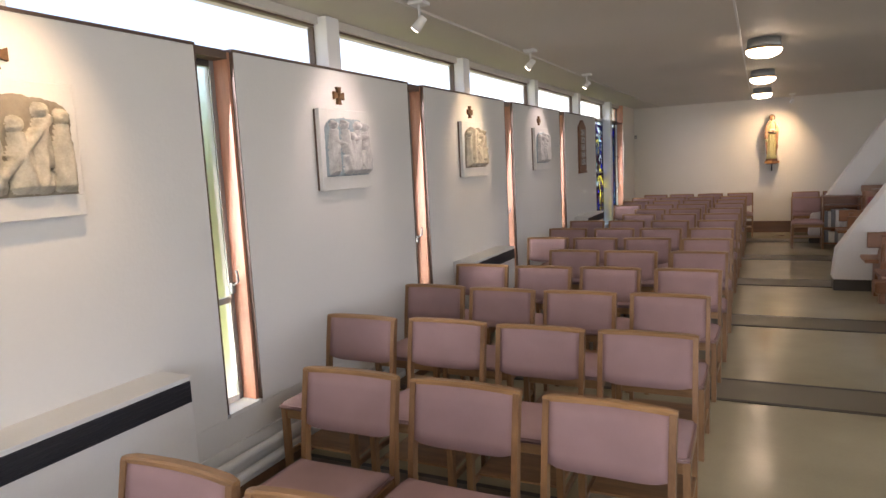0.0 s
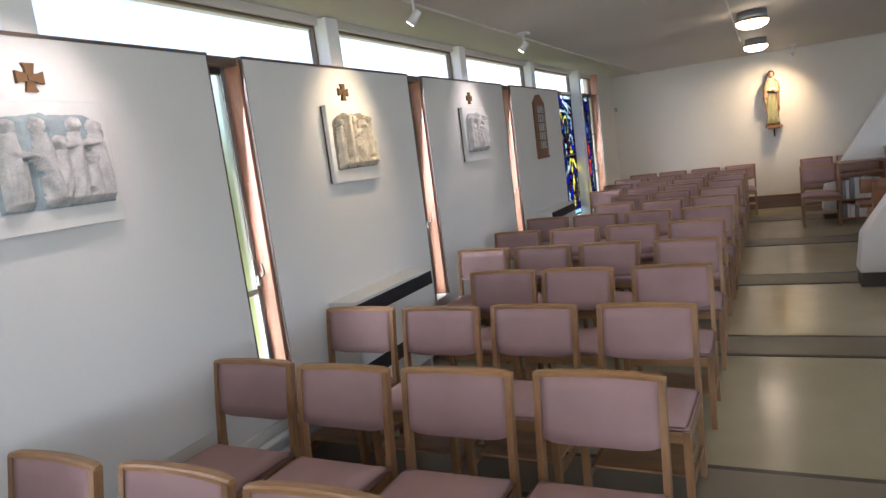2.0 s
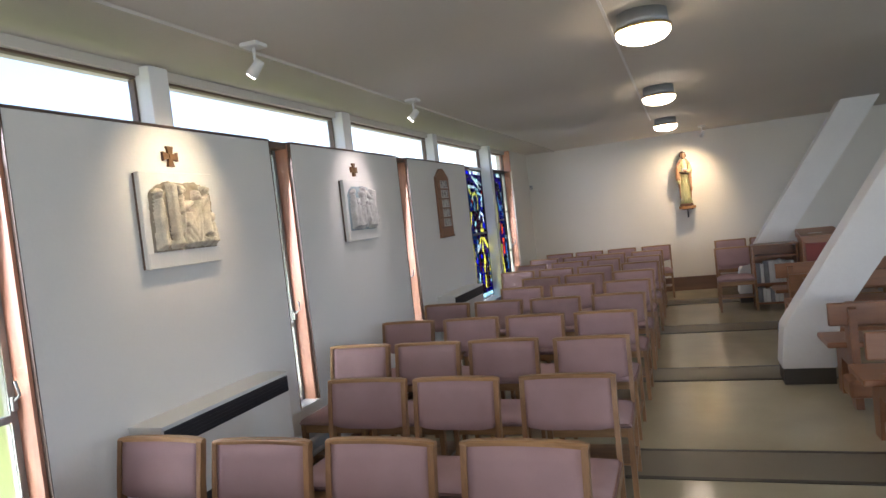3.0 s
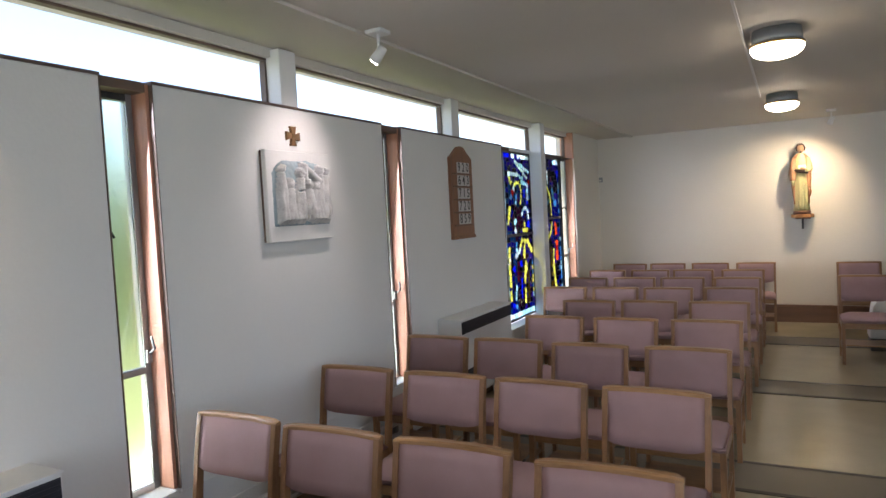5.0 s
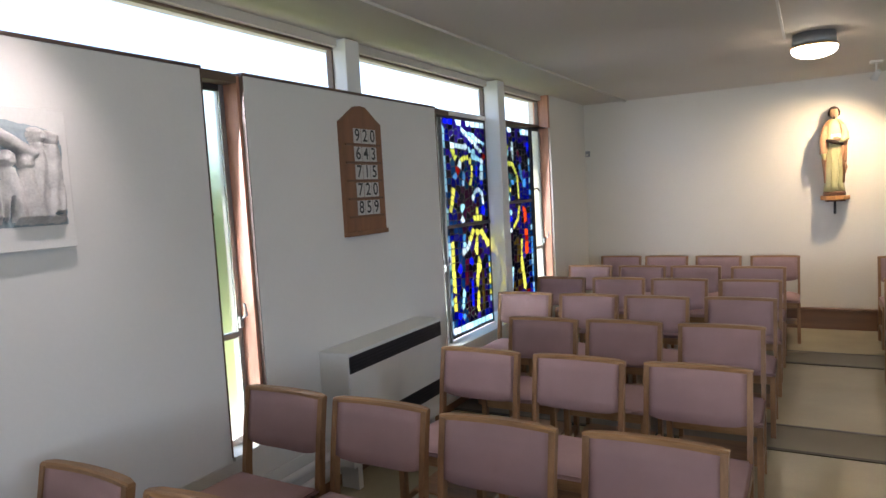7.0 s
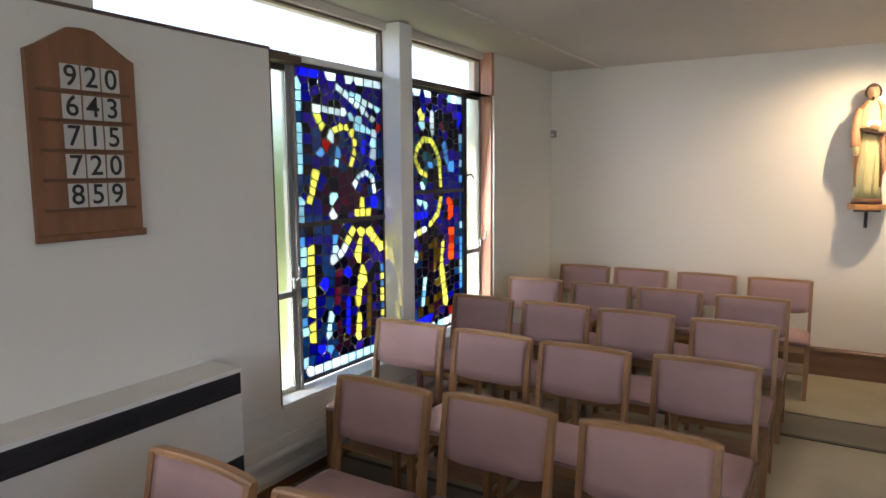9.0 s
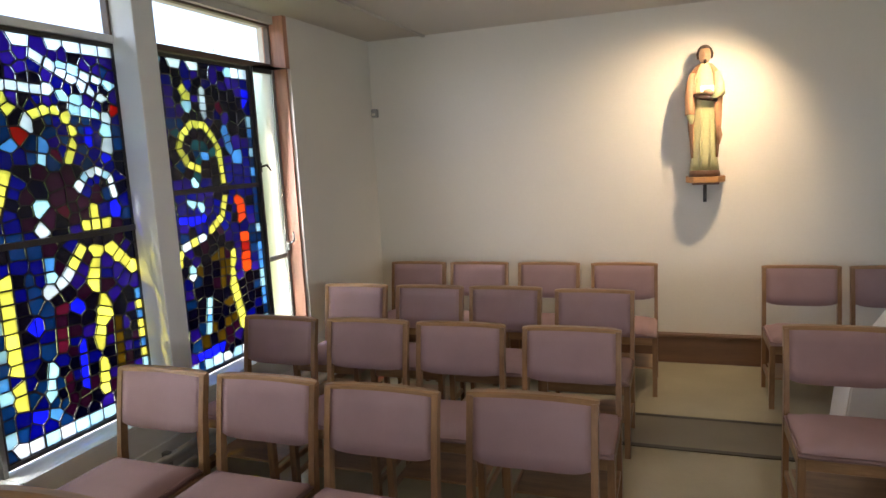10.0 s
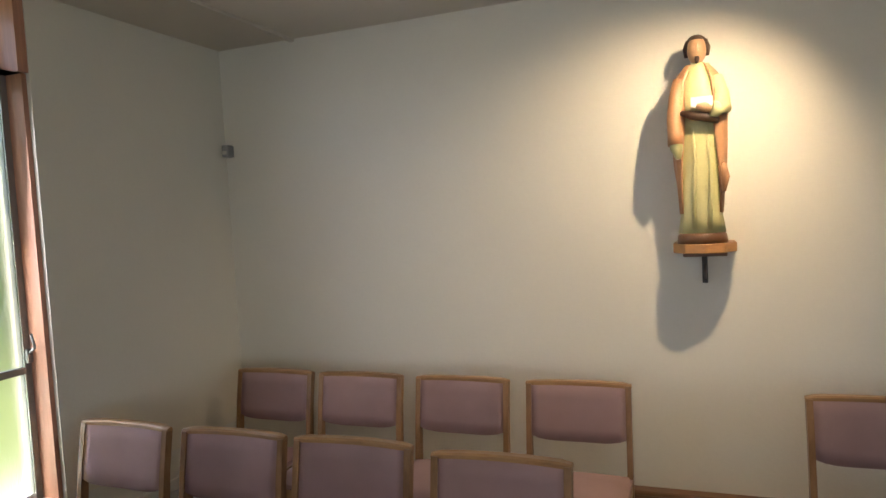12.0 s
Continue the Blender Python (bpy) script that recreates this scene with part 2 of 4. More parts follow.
def loft(bm, rings, close=True, mat=0):
    """Skin over rings of points (all of one length)."""
    vs = [[bm.verts.new(p) for p in r] for r in rings]
    k = len(rings[0])
    for a, b in zip(vs, vs[1:]):
        for i in range(k):
            f = bm.faces.new((a[i], a[(i + 1) % k], b[(i + 1) % k], b[i]))
            f.smooth, f.material_index = True, mat
    if close:
        for r in (vs[0][::-1], vs[-1]):
            f = bm.faces.new(r)
            f.material_index = mat
    return bm


def rod(bm, a, b, r, r2=None, k=10, mat=0):
    a, b = Vector(a), Vector(b)
    d = (b - a).normalized()
    u = d.orthogonal().normalized()
    w = d.cross(u)
    ring = lambda c, q: [c + u * (q * math.cos(2 * math.pi * i / k)) + w * (q * math.sin(2 * math.pi * i / k)) for i in range(k)]
    return loft(bm, [ring(a, r), ring(b, r if r2 is None else r2)], mat=mat)


def prism(bm, pts, axis, a, b):
    """A flat outline (pairs) pushed out along an axis from a to b."""
    def at(p, v):
        return {"x": (v, p[0], p[1]), "y": (p[0], v, p[1]), "z": (p[0], p[1], v)}[axis]
    lo, hi = [bm.verts.new(at(p, a)) for p in pts], [bm.verts.new(at(p, b)) for p in pts]
    bm.faces.new(lo[::-1]), bm.faces.new(hi)
    for i in range(len(pts)):
        j = (i + 1) % len(pts)
        bm.faces.new((lo[i], lo[j], hi[j], hi[i]))
    bmesh.ops.recalc_face_normals(bm, faces=bm.faces)
    return bm


def mesh_of(name, bm, mats):
    me = bpy.data.meshes.new(name)
    bm.normal_update()
    bm.to_mesh(me)
    bm.free()
    for m in (mats if isinstance(mats, (list, tuple)) else [mats]):
        me.materials.append(m)
    return me


def part(name, bm, mat, parent, label=""):
    ob = new(name, mesh_of(name, bm, mat))
    ob.parent = parent
    return tagged(ob, label)


def thing(name, label, category, at=(0, 0, 0), group="", turn=0, kind=""):
    ob = new(name)
    ob.matrix_basis = pose(*at, 0, 0, turn)
    return tagged(ob, label, category, group, kind)


def setting(name, bm, mat, label, category=""):
    return tagged(new(name, mesh_of(name, bm, mat)), label, category, kind="structure")


# ---- structure ----
floor = setting("floor", one_box(XW - 0.1, XR, YB, YE, -0.12, 0.0), FLOORM, "cream polished linoleum floor of the aisle", "floor")
BAND_Y = [4.72 + 2.09 * k for k in range(-3, 5)]
for yc in BAND_Y:
    part("floor_band", one_box(XW + 0.01, XR - 0.01, yc - 0.20, yc + 0.20, -0.02, 0.006), BANDM, floor, "grey linoleum band")
    for e in (-0.235, 0.20):
        part("floor_band_edge", one_box(XW + 0.01, XR - 0.01, yc + e, yc + e + 0.035, -0.02, 0.0065), LINEM, floor, "dark strip")
ceiling = setting("ceiling", one_box(XO, XR, YB, YE, CEIL, CEIL + 0.15), CEILPAINT, "low flat cream painted ceiling", "ceiling")
setting("roof", one_box(XO - 0.35, XR + 0.3, YB - 0.3, YE + 0.3, CEIL + 0.154, CEIL + 0.3), DARKMET, "flat dark roof with a short overhang", "roof")
setting("wall_end", one_box(XO, XR, YE, YE + 0.2, -0.12, CEIL + 0.15), ENDPAINT, "cream plastered end wall", "wall")
# back wall out of view, its opening added for the lamp from behind
bm = bmesh.new()
for x0, x1, z0, z1 in ((XO, 0.05, -0.12, CEIL + 0.15), (5.15, XR, -0.12, CEIL + 0.15), (0.05, 5.15, -0.12, 0.4), (0.05, 5.15, 2.4, CEIL + 0.15)):
    box(bm, x0, x1, YB - 0.2, YB, z0, z1)
setting("wall_back", bm, ENDPAINT, "unseen cream plastered back wall with an added wide opening", "wall")
# added glazing, never in view, goes with the added lamp
w = thing("window_entrance", "added unseen glazed screen in the back wall, for light from behind", "window", (2.6, YB - 0.1, 0.4), kind="structure")
part("pane", one_box(-2.55, 2.55, -0.004, 0.004, 0, 2.0), CLEAR, w)
for x in (-0.85, 0.85):
    part("window_frame", one_box(x - 0.03, x + 0.03, -0.03, 0.03, 0, 2.0), WHITE, w)

bm = bmesh.new()
ys = [YB] + [v for w in NAVE_W for v in w] + [YE]
for i in range(0, len(ys), 2):
    box(bm, XR, XR + 0.2, ys[i], ys[i + 1], -0.12, CEIL + 0.15)
for y0, y1 in NAVE_W:
    box(bm, XR, XR + 0.2, y0, y1, -0.12, 0.9)
    box(bm, XR, XR + 0.2, y0, y1, 2.4, CEIL + 0.15)
setting("wall_nave", bm, PLASTER, "white plastered nave wall with window openings", "wall")
for y0, y1 in NAVE_W:
    w = thing("window_nave", "plain wide nave window", "window", (XR + 0.1, (y0 + y1) / 2, 0.9), kind="structure")
    part("pane", one_box(-0.004, 0.004, y0 - (y0 + y1) / 2, y1 - (y0 + y1) / 2, 0, 1.5), CLEAR, w)

# window wall: dwarf wall, panels, stub to the corner, head
bm = bmesh.new()
box(bm, XO, XW, YB, YE, -0.12, SILL - 0.02)
setting("wall_window_side", bm, PLASTER, "white plastered dwarf wall under the slit windows", "wall")
setting("wall_corner", one_box(XO, XW, 13.20, YE, SILL - 0.02, CEIL), ENDPAINT, "cream plastered wall beside the stained glass", "wall")
setting("wall_head", one_box(XO, XG + 0.05, YB, 13.20, 2.558, CEIL), CEILPAINT, "cream painted head over the high windows", "trim")
spans = [(EDGES[k], EDGES[k + 1] - SLIT) for k in range(5)] + [(EDGES[5], 10.74), (YB, EDGES[0] - SLIT)]
for y0, y1 in spans:
    setting("wall_panel", one_box(XG - 0.04, XW, y0, y1, SILL - 0.02, TOP, bevel=0.003), PLASTER, "white plastered wall panel between slit windows", "wall")
    setting("panel_capping", one_box(XG - 0.04, XW + 0.004, y0 - 0.004, y1 + 0.004, TOP, TOP + 0.014), CAPM, "thin dark wood capping on the wall panel", "trim")
    # dark strips put where the panel edges have only a narrow shadow gap
    for ye in (y0 - 0.005, y1):
        setting("panel_edge", one_box(XW - 0.02, XW + 0.003, ye, ye + 0.005, SILL, TOP), CAPM, "thin dark strip standing in for the shadow gap at the wall panel edge", "trim")
for y in POSTS:
    full = y > 11
    setting("window_post", one_box(XG - 0.04, XW - 0.012 if not full else XW + 0.03, y, y + 0.14, SILL if full else TOP + 0.014, 2.60, bevel=0.004), WHITE,
            "white painted post between the windows", "post")

# high windows: one glazed frame to a bay
lims = [YB] + [v for y in POSTS for v in (y, y + 0.14)] + [13.15]
n_win = 0
for i in range(0, len(lims), 2):
    y0, y1 = lims[i], lims[i + 1]
    if y1 - y0 < 0.1:
        continue
    w = thing("window_high", "long low clerestory window under the ceiling", "window", (XG, (y0 + y1) / 2, TOP), kind="structure")
    h = (y1 - y0) / 2
    zb = 0.03
    part("pane", one_box(-0.003, 0.003, -h, h, zb, 0.285), CLEAR, w)
    part("window_frame", one_box(-0.02, 0.02, -h, h, 0.0, zb), CAPM, w)
    part("window_frame", one_box(-0.02, 0.02, -h, h, 0.274, 0.2875), CAPM, w)
    part("window_frame", one_box(-0.02, 0.018, -h, -h + 0.015, zb, 0.27), CAPM, w)
    part("window_frame", one_box(-0.02, 0.018, h - 0.015, h, zb, 0.27), CAPM, w)


def slit_window(y0, y1, jamb_left=True, jamb_right=True, top=2.235, casement=1.0, flip=False):
    w = thing("window_slit", "tall narrow slit window with a reddish wood reveal", "window", (XG, y0, SILL), kind="structure")
    W, Ht = y1 - y0, top - SILL
    f = 0.03
    t = 0.022
    lo, hi = (0.012 if jamb_left else 0), (t if jamb_right else 0)
    c = casement - SILL
    part("pane", one_box(-0.003, 0.003, lo + f, W - hi - f, f, c - 0.015), OBSC, w, "pale obscured lower pane")
    part("pane", one_box(-0.003, 0.003, lo + f, W - hi - f, c + 0.015, Ht - f), OBSC, w, "pale obscured upper pane")
    part("window_frame", one_box(-0.025, 0.012, lo, lo + f, 0, Ht), WHITE, w, "white painted frame")
    part("window_frame", one_box(-0.025, 0.012, W - hi - f, W - hi, 0, Ht), METAL, w)
    part("window_frame", one_box(-0.025, 0.012, lo + f, W - hi - f, Ht - f, Ht), DARKMET, w)
    part("window_frame", one_box(-0.025, 0.012, lo + f, W - hi - f, 0, f), WHITE, w)
    part("transom", one_box(-0.02, 0.016, lo + f, W - hi - f, c - 0.015, c + 0.015), METAL, w)
    if jamb_right:
        part("reveal_board", one_box(-0.04, XW - XG - 0.021, W - t, W, 0, 2.27 - SILL), JAMBM, w, "reddish cedar reveal board")
    # left side coloured dark in place of a shadow gap
    if jamb_left:
        part("reveal_board", one_box(-0.04, XW - XG - 0.021, 0, 0.012, 0, 2.27 - SILL), CAPM, w, "reveal strip coloured dark for the shadow gap beside the slit")
    part("reveal_head", one_box(-0.04, XW - XG - 0.02, lo, W - hi, Ht, 2.27 - SILL), CAPM, w, "dark wood head piece")
    part("window_sill", one_box(-0.04, XW - XG + 0.006, lo, W - hi, -0.02, 0.0), WHITE, w, "white painted sill")
    bm = bmesh.new()
    hy = W - hi - f * 0.5
    box(bm, 0.012, 0.03, hy - 0.012, hy + 0.012, c + 0.03, c + 0.09, bevel=0.003)
    rod(bm, (0.03, hy, c + 0.075), (0.075, hy - 0.01, c + 0.10), 0.006)
    rod(bm, (0.075, hy - 0.01, c + 0.10), (0.085, hy - 0.03, c + 0.16), 0.006)
    part("window_catch", bm, METAL, w, "grey metal casement catch")
    bm = bmesh.new()
    rod(bm, (0.010, lo + 0.014, 1.63 - SILL), (0.055, lo + 0.030, 1.645 - SILL), 0.007)
    rod(bm, (0.055, lo + 0.030, 1.645 - SILL), (0.080, lo + 0.036, 1.605 - SILL), 0.007, 0.005)
    box(bm, 0.012, 0.020, lo + 0.004, lo + 0.026, 1.60 - SILL, 1.66 - SILL)
    part("peg_stay", bm, DARKMET, w, "dark iron casement stay")
    return w


for y0, y1 in SLITS[:6]:
    slit_window(y0, y1)
slit_window(10.74, 10.99, jamb_left=True, jamb_right=False)
slit_window(12.91, 13.20, jamb_left=False, jamb_right=True, top=2.27, casement=1.02)
# board beside the last high window, up to the ceiling
setting("reveal_upper", one_box(XG - 0.04, XW - 0.002, 13.152, 13.198, 2.272, CEIL - 0.002), JAMBM, "reddish wood reveal board under the ceiling", "trim")

# ---- stained glass ----
COLS = {
    "deep_blue": (0.020, 0.030, 0.33), "blue": (0.06, 0.09, 0.95), "violet": (0.10, 0.05, 0.36), "sky": (0.22, 0.52, 0.82),
    "pale": (0.60, 0.86, 0.94), "white": (0.86, 0.95, 0.98), "yellow": (0.92, 0.90, 0.30), "amber": (0.22, 0.16, 0.03),
    "rose": (0.24, 0.05, 0.11), "red": (0.50, 0.05, 0.03), "orange": (0.90, 0.22, 0.05), "plum": (0.11, 0.03, 0.09), "green": (0.04, 0.22, 0.24), "night": (0.010, 0.012, 0.060), "teal": (0.025, 0.13, 0.28),
}
GLASSES = {k: glass("stained_" + k, v, 0.15, 0.04, 0.45, 0.40) for k, v in COLS.items()}


def seg_d(px, py, ax, ay, bx, by):
    t = max(0, min(1, ((px - ax) * (bx - ax) + (py - ay) * (by - ay)) / ((bx - ax) ** 2 + (by - ay) ** 2)))
    return math.hypot(px - ax - t * (bx - ax), py - ay - t * (by - ay))


def clip(poly, px, py, nx, ny):
    """The part of a flat polygon on the near side of the line through p with normal n."""
    out = []
    for a, b in zip(poly, poly[1:] + poly[:1]):
        da, db = (a[0] - px) * nx + (a[1] - py) * ny, (b[0] - px) * nx + (b[1] - py) * ny
        if da <= 0:
            out.append(a)
        if da * db < 0:
            t = da / (da - db)
            out.append((a[0] + t * (b[0] - a[0]), a[1] + t * (b[1] - a[1])))
    return out


def stained_window(y0, y1, z0, z1, strokes, blobs, grounds, seed, label, bar=0.505):
    """Leaded glass: pieces laid along painted strokes and round blobs, the ground filled between them."""
    w = thing("window_stained", label, "stained glass window", (XG, y0, z0), kind="structure")
    rng = random.Random(seed)
    W, Ht = y1 - y0, z1 - z0
    f = 0.018
    seeds = []

    def add(u, v, colour, gap=0.0):
        if not (f + 0.008 < u < W - f - 0.008 and f + 0.008 < v < Ht - f - 0.008):
            return
        if all((u - a) ** 2 + (v - b) ** 2 > gap * gap for a, b, _ in seeds):
            seeds.append((u, v, colour))

    def ground(u, v):
        for (u0, u1, v0, v1), names in grounds:
            if u0 <= u / W < u1 and v0 <= v / Ht < v1:
                return rng.choice(names)
        return "night"

    flanks = []
    for pts, width, names, step in strokes:
        pts = [(a * W, b * Ht) for a, b in pts]
        for (ax, ay), (bx, by) in zip(pts, pts[1:]):
            ln = math.hypot(bx - ax, by - ay)
            n = max(1, round(ln / step))
            nx, ny = -(by - ay) / ln, (bx - ax) / ln
            for k in range(n):
                t = (k + 0.5) / n
                cu, cv = ax + (bx - ax) * t, ay + (by - ay) * t
                add(cu, cv, rng.choice(names), 0.020)
                flanks += [(cu + sgn * nx * width, cv + sgn * ny * width, width) for sgn in (-1, 1)]
    for u, v, name in blobs:
        add(u * W, v * Ht, name, 0.03)
    for u, v, width in flanks:
        add(u, v, ground(u, v), width * 0.66)
    nr, nc = int(Ht / 0.056), int(W / 0.074)
    for gj in range(nr):
        for gi in range(nc + 1):
            u, v = (gi + 0.5) * W / nc + rng.uniform(-0.004, 0.004), (gj + 0.5) * Ht / nr + rng.uniform(-0.007, 0.007)
            add(u, v, ground(u, v), 0.043)
    names = list(GLASSES)
    rest = bmesh.new()
    lead = bmesh.new()
    for i, (u, v, name) in enumerate(seeds):
        poly = [(f, f), (W - f, f), (W - f, Ht - f), (f, Ht - f)]
        near = sorted(range(len(seeds)), key=lambda q: (seeds[q][0] - u) ** 2 + (seeds[q][1] - v) ** 2)[1:34]
        for q in near:
            a, b = seeds[q][0], seeds[q][1]
            d = math.hypot(a - u, b - v)
            poly = clip(poly, (u + a) / 2, (v + b) / 2, (a - u) / d, (b - v) / d)
        poly = [p for m, p in enumerate(poly) if math.hypot(p[0] - poly[m - 1][0], p[1] - poly[m - 1][1]) > 1e-5]
        if len(poly) < 3:
            continue
        cx, cy = sum(p[0] for p in poly) / len(poly), sum(p[1] for p in poly) / len(poly)
        r = min(abs((cx - a[0]) * (b[1] - a[1]) - (cy - a[1]) * (b[0] - a[0])) / math.hypot(b[0] - a[0], b[1] - a[1]) for a, b in zip(poly, poly[1:] + poly[:1]))
        came = rng.uniform(0.0020, 0.0034)
        k = max(0.5, 1 - came / max(r, 0.006))
        cut = [(cx + (p[0] - cx) * k, cy + (p[1] - cy) * k) for p in poly]
        b = bmesh.new() if i < 290 else rest
        tk = 0.003 + rng.uniform(0, 0.003)
        lo, hi = [b.verts.new((-0.003, *p)) for p in cut], [b.verts.new((tk, *p)) for p in cut]
        made = [b.faces.new(lo[::-1]), b.faces.new(hi)]
        for m in range(len(cut)):
            q = (m + 1) % len(cut)
            made.append(b.faces.new((lo[m], lo[q], hi[q], hi[m])))
        if b is rest:
            for fc in made:
                fc.material_index = names.index(name)
        else:
            part("glass_piece", b, GLASSES[name], w)
        for x in (-0.006, 0.007):
            o, n_ = [lead.verts.new((x, *p)) for p in poly], [lead.verts.new((x, *p)) for p in cut]
            for m in range(len(poly)):
                q = (m + 1) % len(poly)
                lead.faces.new((o[m], o[q], n_[q], n_[m]))
    tagged(part("ground_glass", rest, list(GLASSES.values()), w, "small dark ground pieces"), kind="stuff")
    part("leading", lead, LEAD, w, "black lead cames")
    fr = bmesh.new()
    box(fr, -0.02, 0.016, 0, f, 0, Ht), box(fr, -0.02, 0.016, W - f, W, 0, Ht)
    box(fr, -0.02, 0.016, f, W - f, 0, f), box(fr, -0.02, 0.016, f, W - f, Ht - f, Ht)
    part("window_frame", fr, DARKMET, w)
    part("saddle_bar", one_box(0.009, 0.024, f, W - f, Ht * bar - 0.014, Ht * bar + 0.014), DARKMET, w, "dark iron bar")
    return w


Y, PW, P = ["yellow"], ["white", "pale"], ["pale", "pale", "sky"]
# mother and child under falling rays
BORDER_1 = [
    ([(0.06, 0.05), (0.06, 0.95)], 0.052, ["pale", "pale", "sky", "pale", "teal"], 0.058), ([(0.05, 0.03), (0.97, 0.03)], 0.05, PW, 0.08),
    ([(0.06, 0.972), (0.26, 0.972)], 0.04, ["blue"], 0.09), ([(0.29, 0.972), (0.47, 0.972)], 0.04, PW, 0.13), ([(0.53, 0.972), (0.99, 0.972)], 0.04, ["white", "white", "pale"], 0.09),
    ([(0.965, 0.33), (0.965, 0.11)], 0.05, ["pale", "pale", "sky", "yellow"], 0.05),
]
RAYS_1 = [
    ([(0.46, 0.945), (0.89, 0.846)], 0.044, ["white"], 0.06), ([(0.58, 0.933), (0.95, 0.885)], 0.040, ["white", "pale"], 0.06), ([(0.22, 0.872), (0.55, 0.862)], 0.044, ["white"], 0.06),
    ([(0.55, 0.853), (0.74, 0.846)], 0.044, ["pale", "white"], 0.09), ([(0.64, 0.819), (0.91, 0.805)], 0.042, ["white", "pale"], 0.06), ([(0.24, 0.847), (0.30, 0.805)], 0.055, ["yellow"], 0.04),
    ([(0.31, 0.945), (0.40, 0.895)], 0.07, ["blue", "violet"], 0.05), ([(0.86, 0.79), (0.86, 0.715)], 0.075, PW, 0.065), ([(0.74, 0.785), (0.74, 0.73)], 0.05, ["blue"], 0.05),
]
MOTHER_1 = [
    ([(0.41, 0.803), (0.51, 0.820), (0.59, 0.815), (0.64, 0.790), (0.65, 0.747), (0.60, 0.698)], 0.046, Y, 0.052), ([(0.45, 0.74), (0.43, 0.685)], 0.045, ["pale", "sky"], 0.045),
    ([(0.22, 0.668), (0.14, 0.574)], 0.055, Y, 0.042), ([(0.53, 0.75), (0.52, 0.70)], 0.05, ["violet", "rose"], 0.04), ([(0.48, 0.66), (0.55, 0.55)], 0.09, ["plum", "plum", "rose"], 0.06),
]
CHILD_1 = [
    ([(0.64, 0.625), (0.69, 0.656), (0.76, 0.667), (0.85, 0.649), (0.87, 0.608)], 0.040, ["pale", "white"], 0.045), ([(0.75, 0.625), (0.75, 0.595)], 0.05, ["rose", "plum"], 0.03),
    ([(0.72, 0.572), (0.72, 0.548)], 0.05, Y, 0.04), ([(0.62, 0.527), (0.82, 0.525)], 0.05, Y, 0.055), ([(0.61, 0.474), (0.48, 0.401), (0.36, 0.375)], 0.055, ["yellow", "yellow", "white"], 0.05),
    ([(0.69, 0.47), (0.65, 0.361)], 0.07, Y, 0.05), ([(0.80, 0.466), (0.95, 0.391)], 0.06, Y, 0.05),
    ([(0.73, 0.332), (0.64, 0.213)], 0.085, Y, 0.05), ([(0.67, 0.165), (0.64, 0.08)], 0.085, Y, 0.045), ([(0.79, 0.26), (0.77, 0.08)], 0.05, ["amber"], 0.05),
]
LOWER_1 = [
    ([(0.145, 0.438), (0.14, 0.306), (0.14, 0.12)], 0.06, Y, 0.066), ([(0.40, 0.45), (0.40, 0.405)], 0.06, ["pale", "sky"], 0.045), ([(0.43, 0.348), (0.41, 0.225)], 0.06, ["rose", "plum", "rose"], 0.05),
    ([(0.27, 0.43), (0.29, 0.345)], 0.07, ["teal", "sky", "teal"], 0.05), ([(0.53, 0.236), (0.52, 0.108)], 0.045, ["blue"], 0.055), ([(0.34, 0.195), (0.30, 0.115)], 0.055, P, 0.045),
    ([(0.19, 0.095), (0.36, 0.075)], 0.055, ["blue", "sky"], 0.07), ([(0.42, 0.17), (0.44, 0.09)], 0.05, ["plum", "rose"], 0.05),
]
ONE_B = [(0.38, 0.582, "pale"), (0.37, 0.530, "white"), (0.87, 0.56, "blue"), (0.83, 0.69, "blue"), (0.97, 0.66, "pale"), (0.33, 0.757, "red"), (0.37, 0.785, "white"), (0.26, 0.735, "sky"), (0.24, 0.75, "teal"),
         (0.53, 0.325, "blue"), (0.29, 0.304, "blue"), (0.25, 0.304, "blue"), (0.93, 0.82, "red"), (0.90, 0.92, "teal")]
ONE_G = [((0.30, 0.66, 0.52, 0.68), ["plum", "plum", "night"]), ((0, 1, 0.80, 1.01), ["violet", "deep_blue", "night", "night"]), ((0, 0.4, 0, 0.80), ["teal", "deep_blue", "teal", "night", "deep_blue"]),
         ((0, 1, 0.52, 0.80), ["deep_blue", "night", "teal", "deep_blue"]), ((0, 1, 0, 0.52), ["deep_blue", "violet", "night", "plum", "night"])]
# figure with a crook
BORDER_2 = [
    ([(0.955, 0.05), (0.955, 0.82)], 0.05, ["pale", "sky", "pale", "teal"], 0.06), ([(0.05, 0.03), (0.95, 0.03)], 0.05, PW, 0.09), ([(0.03, 0.972), (0.52, 0.972)], 0.04, PW, 0.13),
    ([(0.72, 0.968), (0.97, 0.968)], 0.05, PW, 0.07), ([(0.925, 0.92), (0.92, 0.86)], 0.05, ["blue"], 0.05),
]
CROOK_2 = [
    ([(0.42, 0.652), (0.31, 0.672), (0.25, 0.719), (0.29, 0.765), (0.38, 0.797), (0.49, 0.792), (0.56, 0.756), (0.61, 0.715), (0.63, 0.61)], 0.046, Y, 0.052),
    ([(0.32, 0.905), (0.36, 0.875)], 0.055, Y, 0.04), ([(0.50, 0.91), (0.50, 0.815)], 0.055, ["yellow", "white", "white"], 0.045), ([(0.35, 0.70), (0.50, 0.693)], 0.05, ["sky", "pale", "teal"], 0.06),
    ([(0.68, 0.785), (0.72, 0.715)], 0.07, ["blue", "blue", "sky"], 0.05),
]
